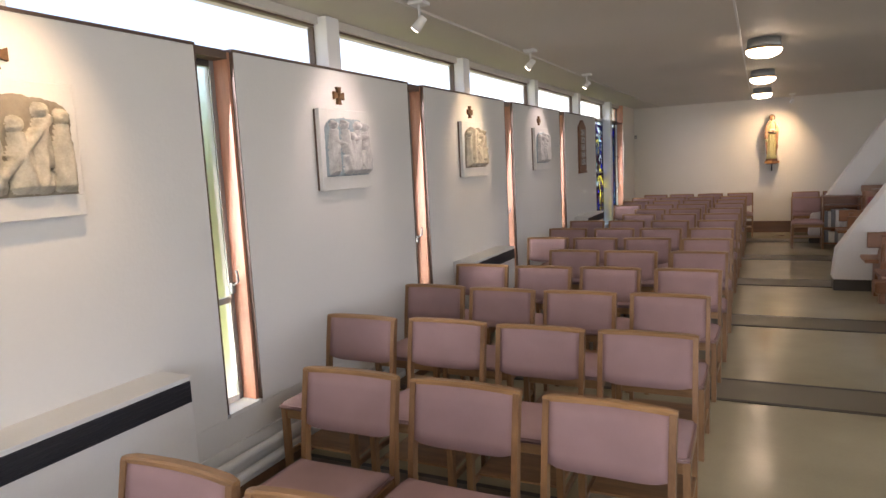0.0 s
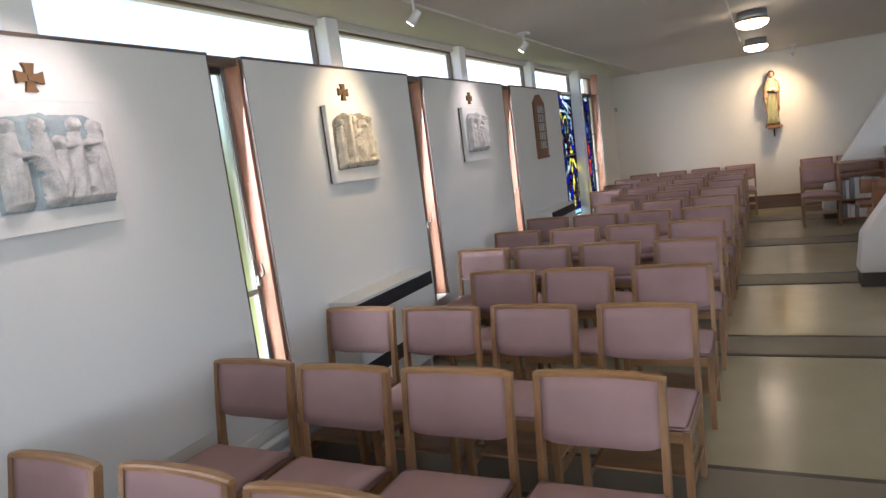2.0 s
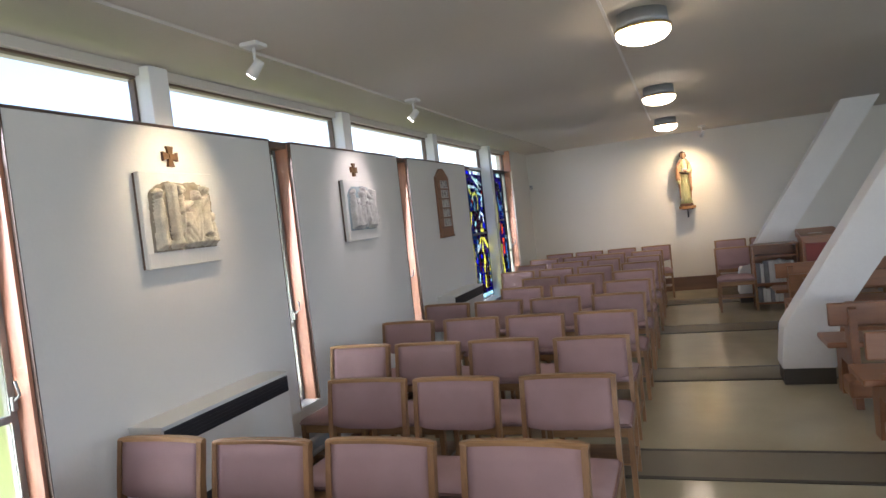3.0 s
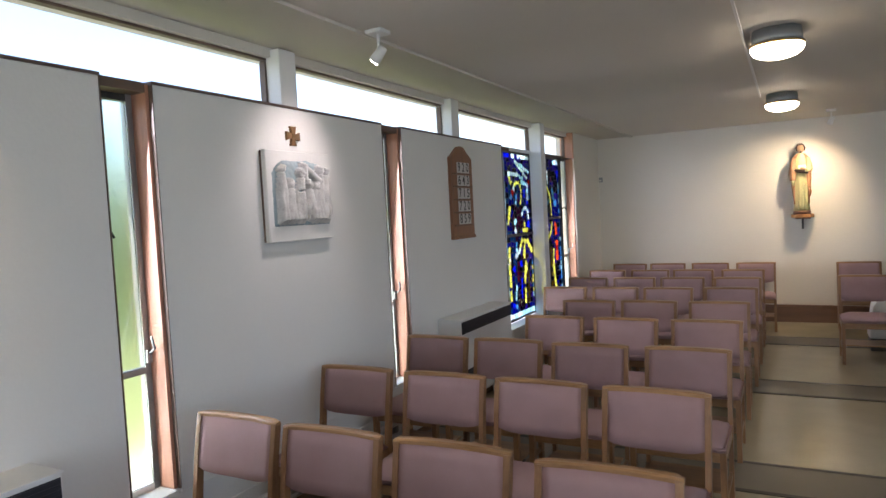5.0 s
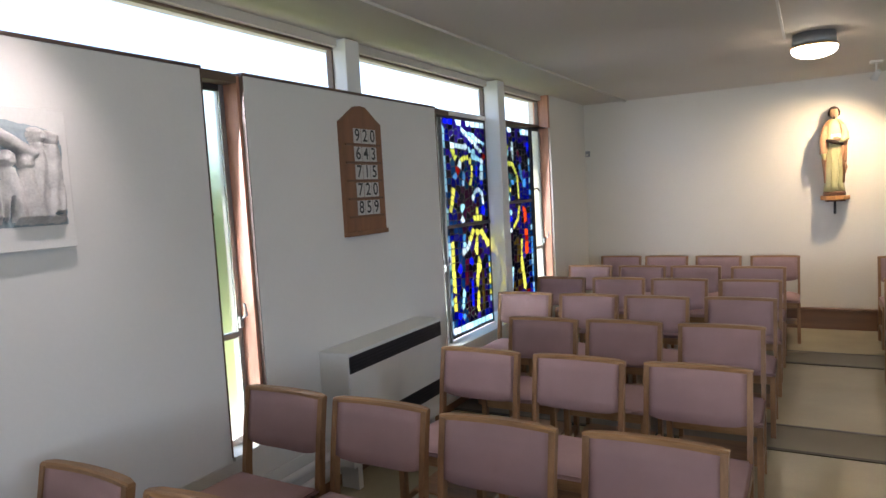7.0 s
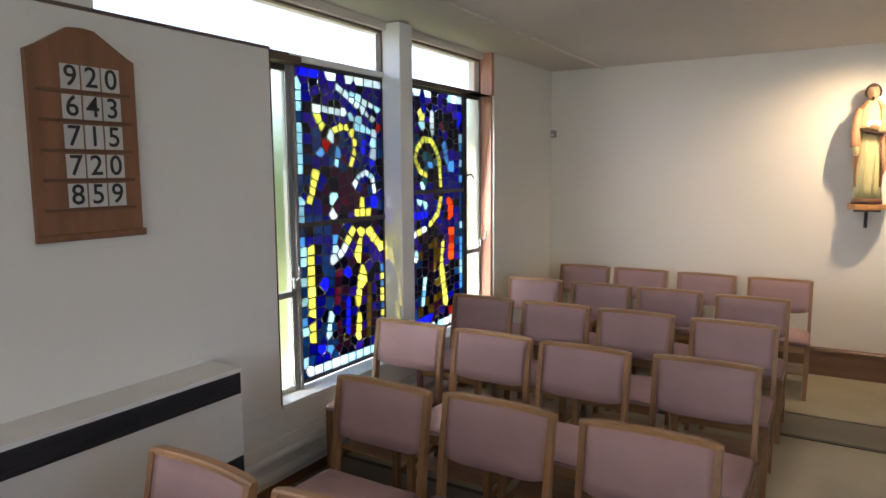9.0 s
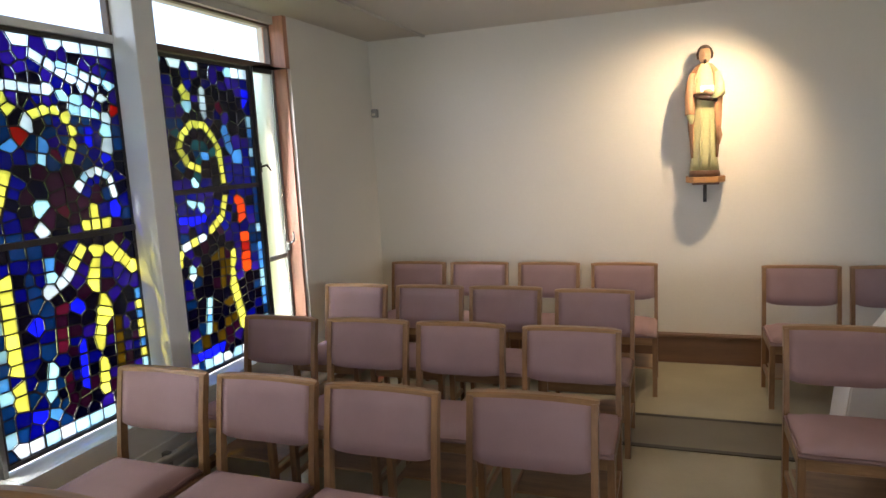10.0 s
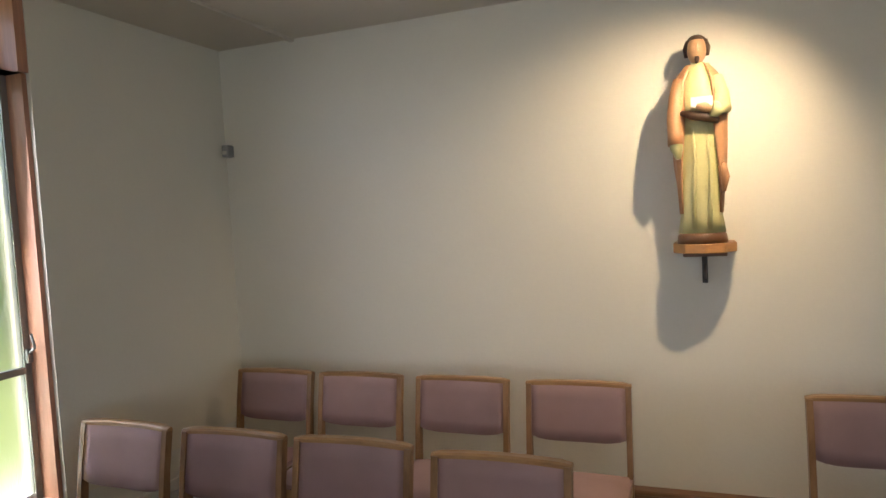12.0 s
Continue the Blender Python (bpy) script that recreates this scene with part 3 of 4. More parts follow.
ROBE_2 = [
    ([(0.63, 0.564), (0.58, 0.494), (0.45, 0.453)], 0.05, Y, 0.05), ([(0.40, 0.44), (0.20, 0.415)], 0.05, ["white", "yellow", "pale"], 0.06), ([(0.75, 0.555), (0.77, 0.465)], 0.095, ["orange"], 0.055),
    ([(0.79, 0.427), (0.78, 0.299)], 0.08, ["orange", "orange", "red"], 0.055), ([(0.67, 0.38), (0.62, 0.287), (0.70, 0.114)], 0.075, Y, 0.05), ([(0.54, 0.38), (0.53, 0.27)], 0.05, ["amber"], 0.05),
    ([(0.28, 0.545), (0.42, 0.53)], 0.06, ["pale", "sky"], 0.06), ([(0.20, 0.50), (0.44, 0.494)], 0.05, ["blue"], 0.06), ([(0.15, 0.40), (0.15, 0.36)], 0.06, Y, 0.045), ([(0.26, 0.35), (0.25, 0.31)], 0.06, PW, 0.04),
    ([(0.38, 0.23), (0.35, 0.14)], 0.05, P, 0.045), ([(0.20, 0.06), (0.50, 0.07)], 0.055, ["blue"], 0.07),
]
TWO_B = [(0.66, 0.845, "rose"), (0.70, 0.82, "violet"), (0.35, 0.85, "pale"), (0.35, 0.62, "pale"), (0.10, 0.92, "sky"), (0.79, 0.07, "red"), (0.10, 0.80, "rose"), (0.80, 0.69, "sky")]
TWO_G = [((0.2, 0.62, 0.62, 0.80), ["teal", "green", "night", "night"]), ((0, 1, 0.80, 1.01), ["violet", "deep_blue", "night", "night"]), ((0.3, 0.62, 0, 0.45), ["plum", "amber", "night", "night"]),
         ((0, 1, 0.45, 0.80), ["deep_blue", "deep_blue", "violet", "night"]), ((0, 1, 0, 0.45), ["deep_blue", "night", "teal", "night", "violet"])]
stained_window(11.012, 11.84, 0.47, 2.262, BORDER_1 + RAYS_1 + MOTHER_1 + CHILD_1 + LOWER_1, ONE_B, ONE_G, 3, "blue and yellow stained glass window with lead lines")
stained_window(11.982, 12.895, 0.47, 2.262, BORDER_2 + CROOK_2 + ROBE_2, TWO_B, TWO_G, 8, "blue, yellow and orange stained glass window with lead lines", 0.587)
setting("mullion", one_box(XG - 0.04, XG + 0.03, 10.991, 11.011, SILL, 2.27), METAL, "grey mullion beside the stained glass", "trim")
setting("mullion_end", one_box(XG - 0.04, XG + 0.03, 12.896, 12.909, SILL, 2.27), DARKMET, "dark mullion beside the stained glass", "trim")
setting("transom_bar", one_box(XG - 0.04, XG + 0.025, 10.99, 11.84, 2.263, 2.299), WHITE, "white painted transom over the stained glass", "trim")
setting("transom_bar", one_box(XG - 0.04, XG + 0.025, 11.982, 13.15, 2.272, 2.302), CAPM, "painted transom over the stained glass", "trim")
setting("window_ledge", one_box(XG - 0.04, XW + 0.012, 10.992, 12.91, SILL - 0.02, SILL), WHITE, "white painted ledge under the stained glass", "sill")

# ---- skirting, pipes ----
setting("baseboard_end", one_box(XW, XR, YE - 0.05, YE, 0.0, 0.20, bevel=0.004), DARKOAK, "deep dark oak skirting along the end wall", "skirting")
setting("baseboard_end_top", one_box(XW, XR, YE - 0.065, YE, 0.20, 0.225, bevel=0.005), DARKOAK, "dark oak moulding on the skirting", "skirting")
hp = thing("heating_pipes", "pair of cream painted heating pipes along the wall foot", "pipe", (XW, 0, 0))
for k, (x, z) in enumerate(((0.045, 0.22), (0.045, 0.13))):
    part("pipe", rod(bmesh.new(), (x, YB, z), (x, YE - 0.07, z), 0.022, k=12), WHITE, hp)
part("pipe_board", one_box(0.0, 0.012, YB, YE - 0.07, 0.06, 0.29), PLASTIC, hp, "cream backing board")
for k in range(9):
    part("pipe_clip", one_box(0.012, 0.05, 0.5 + k * 1.6, 0.53 + k * 1.6, 0.10, 0.25), METAL, hp)
setting("baseboard_window_side", one_box(XW, XW + 0.015, YB, YE - 0.07, 0.0, 0.058), DARKOAK, "low dark skirting under the windows", "skirting")

# slanting columns and the beam they carry
for y in (8.5 - 4.21 * 2, 8.5 - 4.21, 8.5, 12.71):
    c = thing("slanting_column", "white painted leaning concrete column on a dark plinth", "column", (0, y, 0), kind="structure")
    out = [(0.835, 0.13), (0.87, 0.46), (0.87 + 0.645 * (CEIL - 0.46), CEIL), (1.32 + 0.645 * (CEIL - 0.46), CEIL), (1.27, 0.50), (1.22, 0.13)]
    b = prism(bmesh.new(), out, "y", 0, 0.30)
    bmesh.ops.bevel(b, geom=[e for e in b.edges], offset=0.008, segments=2, affect="EDGES")
    part("shaft", b, CONC, c)
    part("plinth", one_box(0.845, 1.21, 0.01, 0.29, 0, 0.13), LINEM, c, "dark plinth")

# ---- heaters ----
def heater(y):
    h = thing("wall_heater", "white metal convector heater with black grilles under the window wall", "heater", (XW, y, 0), "wall heaters")
    L = 1.035
    b = one_box(0.0, 0.20, 0, L, 0.16, 0.80, bevel=0.006, seg=2)
    part("casing", b, WHITE, h)
    for z0, z1 in ((0.69, 0.785), (0.30, 0.40)):
        g = part("grille", one_box(0.196, 0.203, 0.012, L - 0.008, z0, z1), BLACK, h, "black recessed grille")
        for i in range(5):
            z = z0 + 0.012 + i * (z1 - z0 - 0.02) / 4
            part("grille_bar", one_box(0.203, 0.206, 0.014, L - 0.01, z, z + 0.004), BLACK, g)
    part("top_plate", one_box(-0.0, 0.207, -0.004, L + 0.004, 0.80, 0.807, bevel=0.002), WHITE, h)
    for y_ in (0.08, L - 0.12):
        part("foot", one_box(0.04, 0.16, y_, y_ + 0.04, 0, 0.16), WHITE, h)


for y in HEATER_Y:
    heater(y)


# ---- relief plaques and crosses ----
def relief(y, seed, mat, label, figs, beams, hollows):
    """figs: place, height of head, half width, lean; beams: from, to, half width; hollows: undercut places."""
    W, Ht = 0.54, 0.497
    r = thing("relief_plaque", label, "relief", (XW, y, 1.528), "relief plaques along the wall")
    # dark layer behind the slab imitates the shade on its side edge
    part("backing", one_box(0.0, 0.014, 0.004, W - 0.004, 0.004, Ht - 0.004), CAPM, r, "dark layer standing in for the shaded edge of the slab")
    part("slab", one_box(0.014, 0.045, 0, W, 0, Ht, bevel=0.004), SLAB, r, "white slab")
    part("ledge", one_box(0.045, 0.050, 0.002, W - 0.002, 0.002, 0.082, bevel=0.002), SLAB, r, "plain white ledge")
    nx, nz = 112, 92
    x0, x1, z0, z1 = 0.04, W - 0.025, 0.085, Ht - 0.045
    bm = bmesh.new()
    grid = []
    for j in range(nz + 1):
        row = []
        for i in range(nx + 1):
            s, t = i / nx, j / nz
            u = x0 + (x1 - x0) * s
            top = z1 - 0.07 * abs(2 * s - 1) ** 5 - 0.010 * abs(math.sin(s * 8.2 + seed))
            v = z0 + (top - z0) * t
            h = 0.010
            for cx, hz, rad, lean in figs:
                d = math.hypot(u - cx - 0.012 * lean, (v - hz) * 0.82)
                if d < 0.026:
                    h = max(h, 0.020 + 0.036 * math.sqrt(1 - (d / 0.026) ** 2) + 0.008 * noise.noise(Vector((u * 70, v * 70, cx * 40))))
                q = hz - 0.028 - v
                if q > 0:
                    wd = rad * min(1.0, 0.5 + 5 * q) * (0.95 + 0.6 * q)
                    d = abs(u - cx + lean * q * 0.35)
                    if d < wd:
                        fold = 0.003 * math.sin((u + lean * q * 0.9) * 190 + 70 * cx + 2.5 * noise.noise(Vector((u * 9, v * 9, cx * 50)))) * min(1, q * 6) + 0.007 * noise.noise(Vector((u * 22, v * 16, cx * 31)))
                        h = max(h, 0.006 + 0.048 * (1 - (d / wd) ** 2) ** 0.7 + fold)
            for ax, az, bx, bz, wd in beams:
                d = seg_d(u, v, ax, az, bx, bz)
                if d < wd:
                    h = max(h, 0.058 - 0.016 * (d / wd) ** 3)
            for cx, cz, rx, rz in hollows:
                d = math.hypot((u - cx) / rx, (v - cz) / rz)
                if d < 1:
                    h = min(h, 0.004 + 0.03 * d ** 3)
            h *= min(1, min(s, 1 - s, 1 - t) * 16, 0.12 + t * 9)
            h += 0.003 * noise.noise(Vector((u * 40, v * 40, seed))) + 0.0012 * noise.noise(Vector((u * 160, v * 160, seed)))
            row.append(bm.verts.new((0.044 + max(0, h), u, v)))
        grid.append(row)
    for j in range(nz):
        for i in range(nx):
            f = bm.faces.new((grid[j][i], grid[j][i + 1], grid[j + 1][i + 1], grid[j + 1][i]))
            f.smooth = True
            # Low faces take the darker ground, so the recesses carry painted shade.
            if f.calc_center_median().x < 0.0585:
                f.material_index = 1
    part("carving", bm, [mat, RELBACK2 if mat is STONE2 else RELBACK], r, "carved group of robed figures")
    c = thing("wall_cross", "small brown wooden cross above the relief plaque", "cross", (XW, y + 0.275, 2.115), "wall crosses")
    b = bmesh.new()
    a, q = 0.054, 0.015
    out = []
    for k in range(4):
        rot = lambda p: (p[0] * math.cos(k * math.pi / 2) - p[1] * math.sin(k * math.pi / 2), p[0] * math.sin(k * math.pi / 2) + p[1] * math.cos(k * math.pi / 2))
        out += [rot(p) for p in ((a, -0.024), (a, 0.024), (0.035, q), (q, q))]
    prism(b, out, "x", 0.0, 0.016)
    part("cross_body", b, CROSSM, c)
    part("cross_boss", one_box(0.016, 0.021, -0.012, 0.012, -0.012, 0.012), CROSSM, c)


GROUPS = [
    ([(0.09, 0.37, 0.05, 0.1), (0.19, 0.40, 0.05, 0), (0.29, 0.34, 0.06, -0.3), (0.38, 0.39, 0.05, 0.2), (0.46, 0.37, 0.05, 0)], [(0.22, 0.16, 0.40, 0.36, 0.018)], [(0.24, 0.22, 0.02, 0.014), (0.40, 0.18, 0.018, 0.012)]),
    ([(0.11, 0.40, 0.062, 0.1), (0.23, 0.40, 0.052, -0.4), (0.30, 0.33, 0.062, 0.5), (0.37, 0.40, 0.05, 0.3), (0.46, 0.39, 0.055, -0.1), (0.42, 0.27, 0.05, 0.2)], [(0.10, 0.30, 0.19, 0.28, 0.016), (0.32, 0.32, 0.45, 0.33, 0.014)],
     [(0.16, 0.275, 0.028, 0.010), (0.21, 0.22, 0.024, 0.013), (0.17, 0.13, 0.024, 0.010), (0.39, 0.14, 0.018, 0.012), (0.27, 0.38, 0.02, 0.03)]),
    ([(0.09, 0.38, 0.05, 0.1), (0.24, 0.40, 0.05, 0.5), (0.28, 0.31, 0.07, -0.7), (0.36, 0.37, 0.055, 0.4), (0.43, 0.40, 0.045, 0.2), (0.46, 0.25, 0.05, -0.2)], [(0.185, 0.15, 0.185, 0.43, 0.021), (0.27, 0.22, 0.42, 0.36, 0.018), (0.20, 0.29, 0.30, 0.33, 0.016)],
     [(0.225, 0.37, 0.012, 0.016), (0.16, 0.155, 0.013, 0.022), (0.22, 0.15, 0.012, 0.022), (0.42, 0.15, 0.034, 0.016), (0.40, 0.37, 0.02, 0.012), (0.225, 0.275, 0.022, 0.010)]),
    ([(0.09, 0.40, 0.048, 0.0), (0.155, 0.315, 0.055, 0.1), (0.245, 0.375, 0.042, 0.05), (0.315, 0.315, 0.045, -0.3), (0.375, 0.31, 0.05, -0.2), (0.415, 0.40, 0.04, 0.1), (0.465, 0.395, 0.05, 0.1)],
     [(0.285, 0.40, 0.39, 0.335, 0.019), (0.27, 0.34, 0.27, 0.44, 0.016)], [(0.245, 0.275, 0.028, 0.008), (0.195, 0.215, 0.012, 0.012), (0.47, 0.125, 0.030, 0.009), (0.31, 0.13, 0.010, 0.06)]),
]
for k, y in enumerate(RELIEF_Y):
    cream = k in (0, 2)
    relief(y, 11 + k, STONE2 if cream else STONE, "cream carved stone relief of figures on a white slab" if cream else "grey carved stone relief of figures on a white slab", *GROUPS[k])

# ---- hymn board ----
hb = thing("hymn_board", "brown wooden hymn board with five rows of number cards", "hymn board", (XW, 9.575, 1.42))
HW, HH = 0.41, 0.78
b = prism(bmesh.new(), [(0, 0), (HW, 0), (HW, HH - 0.10), (HW - 0.03, HH - 0.085), (HW / 2 + 0.05, HH - 0.005), (HW / 2, HH), (HW / 2 - 0.05, HH - 0.005), (0.03, HH - 0.085), (0, HH - 0.10)], "x", 0, 0.025)
part("board", b, BOARDM, hb)
part("bottom_rail", one_box(0.025, 0.034, -0.012, HW + 0.012, 0.0, 0.028, bevel=0.004), BOARDM, hb)
for k, number in enumerate(("920", "643", "715", "720", "859")):
    z = 0.555 - k * 0.108
    part("slot", one_box(0.025, 0.034, 0.03, HW - 0.03, z - 0.014, z - 0.002), BOARDD, hb, "dark card rail")
    for i, ch in enumerate(number):
        y = 0.115 + i * 0.078
        cd = part("number_card", one_box(0.026, 0.030, y, y + 0.07, z, z + 0.088), CARD, hb, "white number card")
        cu = bpy.data.curves.new("digit", "FONT")
        cu.body, cu.size, cu.align_x, cu.align_y, cu.offset = ch, 0.105, "CENTER", "CENTER", 0.0012
        tmp = new("digit", cu)
        bpy.context.view_layer.update()
        me = bpy.data.meshes.new_from_object(tmp.evaluated_get(bpy.context.evaluated_depsgraph_get()))
        bpy.data.objects.remove(tmp)
        me.materials.clear()
        me.materials.append(INK)
        me.transform(Matrix.Translation((0.0306, y + 0.035, z + 0.044)) @ pose(0, 0, 0, 90, 0, 90))
        dg = new("digit", me)
        dg.parent = cd

# ---- ceiling fittings ----
tr = thing("cable_trunking", "white surface cable trunking along the ceiling", "trunking", (0, 0, CEIL))
part("trunk", one_box(-1.85, -1.825, YB, YE, -0.016, 0), CEILPAINT, tr)
tr = thing("cable_trunking", "white surface conduit joining the ceiling lamps", "trunking", (0, 0, CEIL))
part("trunk", one_box(-0.10, -0.085, YB, 11.85, -0.012, 0), PLASTIC, tr)


def spotlight(x, y, target, watts, color, angle, lit=True):
    s = thing("spotlight", "small white adjustable spotlight under the ceiling", "spotlight", (x, y, CEIL), "ceiling spotlights")
    part("mounting_plate", one_box(-0.05, 0.05, -0.05, 0.05, -0.022, 0, bevel=0.004), PLASTIC, s)
    part("arm", rod(bmesh.new(), (0, 0, -0.02), (0, 0, -0.11), 0.008), PLASTIC, s)
    d = (Vector(target) - Vector((x, y, CEIL - 0.125))).normalized()
    c = Vector((0, 0, -0.125))
    b = bmesh.new()
    rod(b, c - d * 0.045, c + d * 0.045, 0.022, 0.031, k=16)
    part("lamp_head", b, PLASTIC, s)
    b = bmesh.new()
    rod(b, c + d * 0.0452, c + d * 0.048, 0.026, k=16)
    part("lens", b, BULB if lit else PLASTIC, s, "lit lens")
    if lit:
        e = Vector((x, y, CEIL)) + c + d * 0.075
        spot_lamp("spot_beam", e, target, watts, angle, 1.0, color)


for k, y in enumerate(SPOT_Y):
    warm = k in (0, 2)
    spotlight(-1.75, y, (XW, RELIEF_Y[k] + 0.27, 1.86), 8 if warm else 5, (1.0, 0.80, 0.48) if warm else (1.0, 0.92, 0.82), 80)
spotlight(0.58, 13.62, (0.06, 14.42, 1.42), 22, (1.0, 0.82, 0.50), 108)


def ceiling_lamp(y):
    s = thing("ceiling_lamp", "round opal glass ceiling lamp with a dull metal rim", "ceiling lamp", (0.09, y, CEIL), "ceiling lamps")
    k = 32
    ring = lambda r, z: [(r * math.cos(2 * math.pi * i / k), r * math.sin(2 * math.pi * i / k), z) for i in range(k)]
    part("back_plate", loft(bmesh.new(), [ring(0.132, 0.0), ring(0.136, -0.05), ring(0.140, -0.080)]), METAL, s, "dull grey metal body")
    part("rim", loft(bmesh.new(), [ring(0.140, -0.0805), ring(0.151, -0.083), ring(0.152, -0.092), ring(0.145, -0.096)]), BRASS, s, "thin dull metal rim")
    part("opal_bowl", loft(bmesh.new(), [ring(0.144, -0.0965), ring(0.144, -0.112), ring(0.135, -0.130), ring(0.114, -0.146), ring(0.080, -0.159), ring(0.042, -0.165), ring(0.008, -0.167)]), OPAL, s, "lit opal glass bowl")


for y in (1.2, 3.85, 6.52, 9.15, 11.85):
    ceiling_lamp(y)

# sensor high in the corner
sn = thing("corner_sensor", "small white alarm sensor high in the room corner", "sensor", (XW + 0.04, YE - 0.042, 2.02))
part("body", one_box(-0.022, 0.022, -0.022, 0.04, -0.035, 0.035, bevel=0.008, seg=2), METAL, sn)
part("lens", one_box(-0.014, 0.014, -0.026, -0.022, -0.02, 0.0), CEILPAINT, sn)

# ---- chairs ----
def build_chair():
    """Its back's top stands over its own origin, its front towards +y; 0.465 wide."""
    c = thing("stacking_chair", "oak framed church chair with dusty pink upholstered seat and back", "chair", group="rows of chairs")
    w = 0.2325
    for s in (-1, 1):
        b = bmesh.new()
        x = s * (w - 0.016)
        lean = [(0.07, 0.0), (0.065, 0.20), (0.055, 0.44), (0.03, 0.64), (0.0, 0.80)]
        rings = []
        for y, z in lean:
            d = 0.017 if z > 0.5 else 0.02
            rings.append([(x - 0.010, y - d, z), (x + 0.014, y - d, z), (x + 0.014, y + d, z), (x - 0.010, y + d, z)] if s > 0 else [(x - 0.014, y - d, z), (x + 0.010, y - d, z), (x + 0.010, y + d, z), (x - 0.014, y + d, z)])
        loft(b, rings)
        for f in b.faces:
            f.smooth = False
        part("back_leg", b, OAK, c)
        b = bmesh.new()
        loft(b, [[(x - 0.015, 0.46 - 0.016, z), (x + 0.015, 0.46 - 0.016, z), (x + 0.015, 0.46 + 0.018, z), (x - 0.015, 0.46 + 0.018, z)] for z in (0.0, 0.2, 0.40)])
        for f in b.faces:
            f.smooth = False
        part("front_leg", b, OAK, c)
        part("side_rail", one_box(x - 0.011, x + 0.011, 0.07, 0.45, 0.345, 0.399, bevel=0.003), OAK, c)
        part("stretcher", one_box(x - 0.009, x + 0.009, 0.075, 0.45, 0.13, 0.16, bevel=0.003), OAK, c)
    part("front_rail", one_box(-w + 0.03, w - 0.03, 0.445, 0.467, 0.345, 0.399, bevel=0.003), RAILOAK, c)
    part("back_rail", one_box(-w + 0.03, w - 0.03, 0.047, 0.067, 0.345, 0.399, bevel=0.003), RAILOAK, c)
    part("book_shelf", one_box(-w + 0.034, w - 0.034, 0.10, 0.40, 0.165, 0.175), RAILOAK, c, "thin under-seat shelf")
    # seat, a soft rounded pad
    b = one_box(-w + 0.004, w - 0.004, 0.078, 0.495, 0.40, 0.450)
    bmesh.ops.subdivide_edges(b, edges=b.edges[:], cuts=5, use_grid_fill=True)
    for v in b.verts:
        if v.co.z > 0.42:
            u, t = v.co.x / w, (v.co.y - 0.29) / 0.205
            v.co.z += 0.016 * (1 - u ** 4) * (1 - t ** 4) - 0.014 * max(abs(u), abs(t)) ** 8
    bmesh.ops.bevel(b, geom=[e for e in b.edges if e.calc_face_angle(0) > 0.9], offset=0.014, segments=3, affect="EDGES")
    for f in b.faces:
        f.smooth = True
    part("seat", b, SEATFAB, c)
    # back pad, dished, its lower edge dropping in the middle
    b = bmesh.new()
    cols, rows = 12, 6
    rings = []
    for i in range(cols + 1):
        s = i / cols
        x = (-w + 0.021) + (2 * w - 0.042) * s
        dish = 0.024 * (1 - (2 * s - 1) ** 2)
        low = 0.575 - 0.026 * (1 - (2 * s - 1) ** 4)
        ring = []
        for k in range(14):
            a = 2 * math.pi * k / 14
            zz = (low + 0.795) / 2 + (0.795 - low) / 2 * max(-1, min(1, 1.25 * math.sin(a)))
            yl = 0.045 * (0.80 - zz) / 0.25
            th = 0.019 if 0 < i < cols else 0.012
            ring.append((x, yl - dish + th * max(-1, min(1, 1.35 * math.cos(a))), zz))
        rings.append(ring)
    loft(b, rings)
    part("backrest", b, FABRIC, c)
    # top rail, curved to the dish
    b = bmesh.new()
    rings = []
    for i in range(15):
        s = i / 14
        x = -w + 2 * w * s
        y = -0.024 * (1 - (2 * s - 1) ** 2)
        t = 0.020 if 0 < i < 14 else 0.014
        z1 = 0.812 if 0 < i < 14 else 0.808
        rings.append([(x, y - t, 0.793), (x, y + t, 0.793), (x, y + t, z1 - 0.006), (x, y + t - 0.006, z1), (x, y - t + 0.006, z1), (x, y - t, z1 - 0.006)])
    loft(b, rings)
    for f in b.faces:
        f.smooth = False
    part("top_rail", b, RAILOAK, c)
    return c


chair = build_chair()
XS = [-2.005, -1.475, -0.945, -0.400]
rng = random.Random(5)
BACKS = [(0.26, 3), (1.19, 3), (2.12, 3), (3.05, 4), (3.98, 4), (4.91, 4), (5.85, 3), (6.77, 4), (7.71, 4), (8.61, 4), (9.54, 3), (10.45, 3), (11.40, 4), (12.30, 4), (13.18, 4)]
first = True
for y, n in BACKS:
    for x in XS[4 - n:]:
        shift = 0.06 * max(0, (y - 9)) / 5
        m = pose(x + shift * (1 if x < -1 else 0.6) + rng.uniform(-0.012, 0.012), y + rng.uniform(-0.02, 0.02), 0, 0, 0, 180 + rng.uniform(-1.6, 1.6))
        if first:
            chair.matrix_basis, first = m, False
        else:
            copy_thing(chair, m)
for x in (-1.86, -1.355, -0.815, -0.27, 0.85, 1.36):
    copy_thing(chair, pose(x, 14.09 - (0.06 if x > 0.5 else 0), 0, 0, 0, 180 + rng.uniform(-1.5, 1.5)))
copy_thing(chair, pose(0.78, 12.49, 0, 0, 0, 180))
copy_thing(chair, pose(2.15, 12.3, 0, 0, 0, 180))

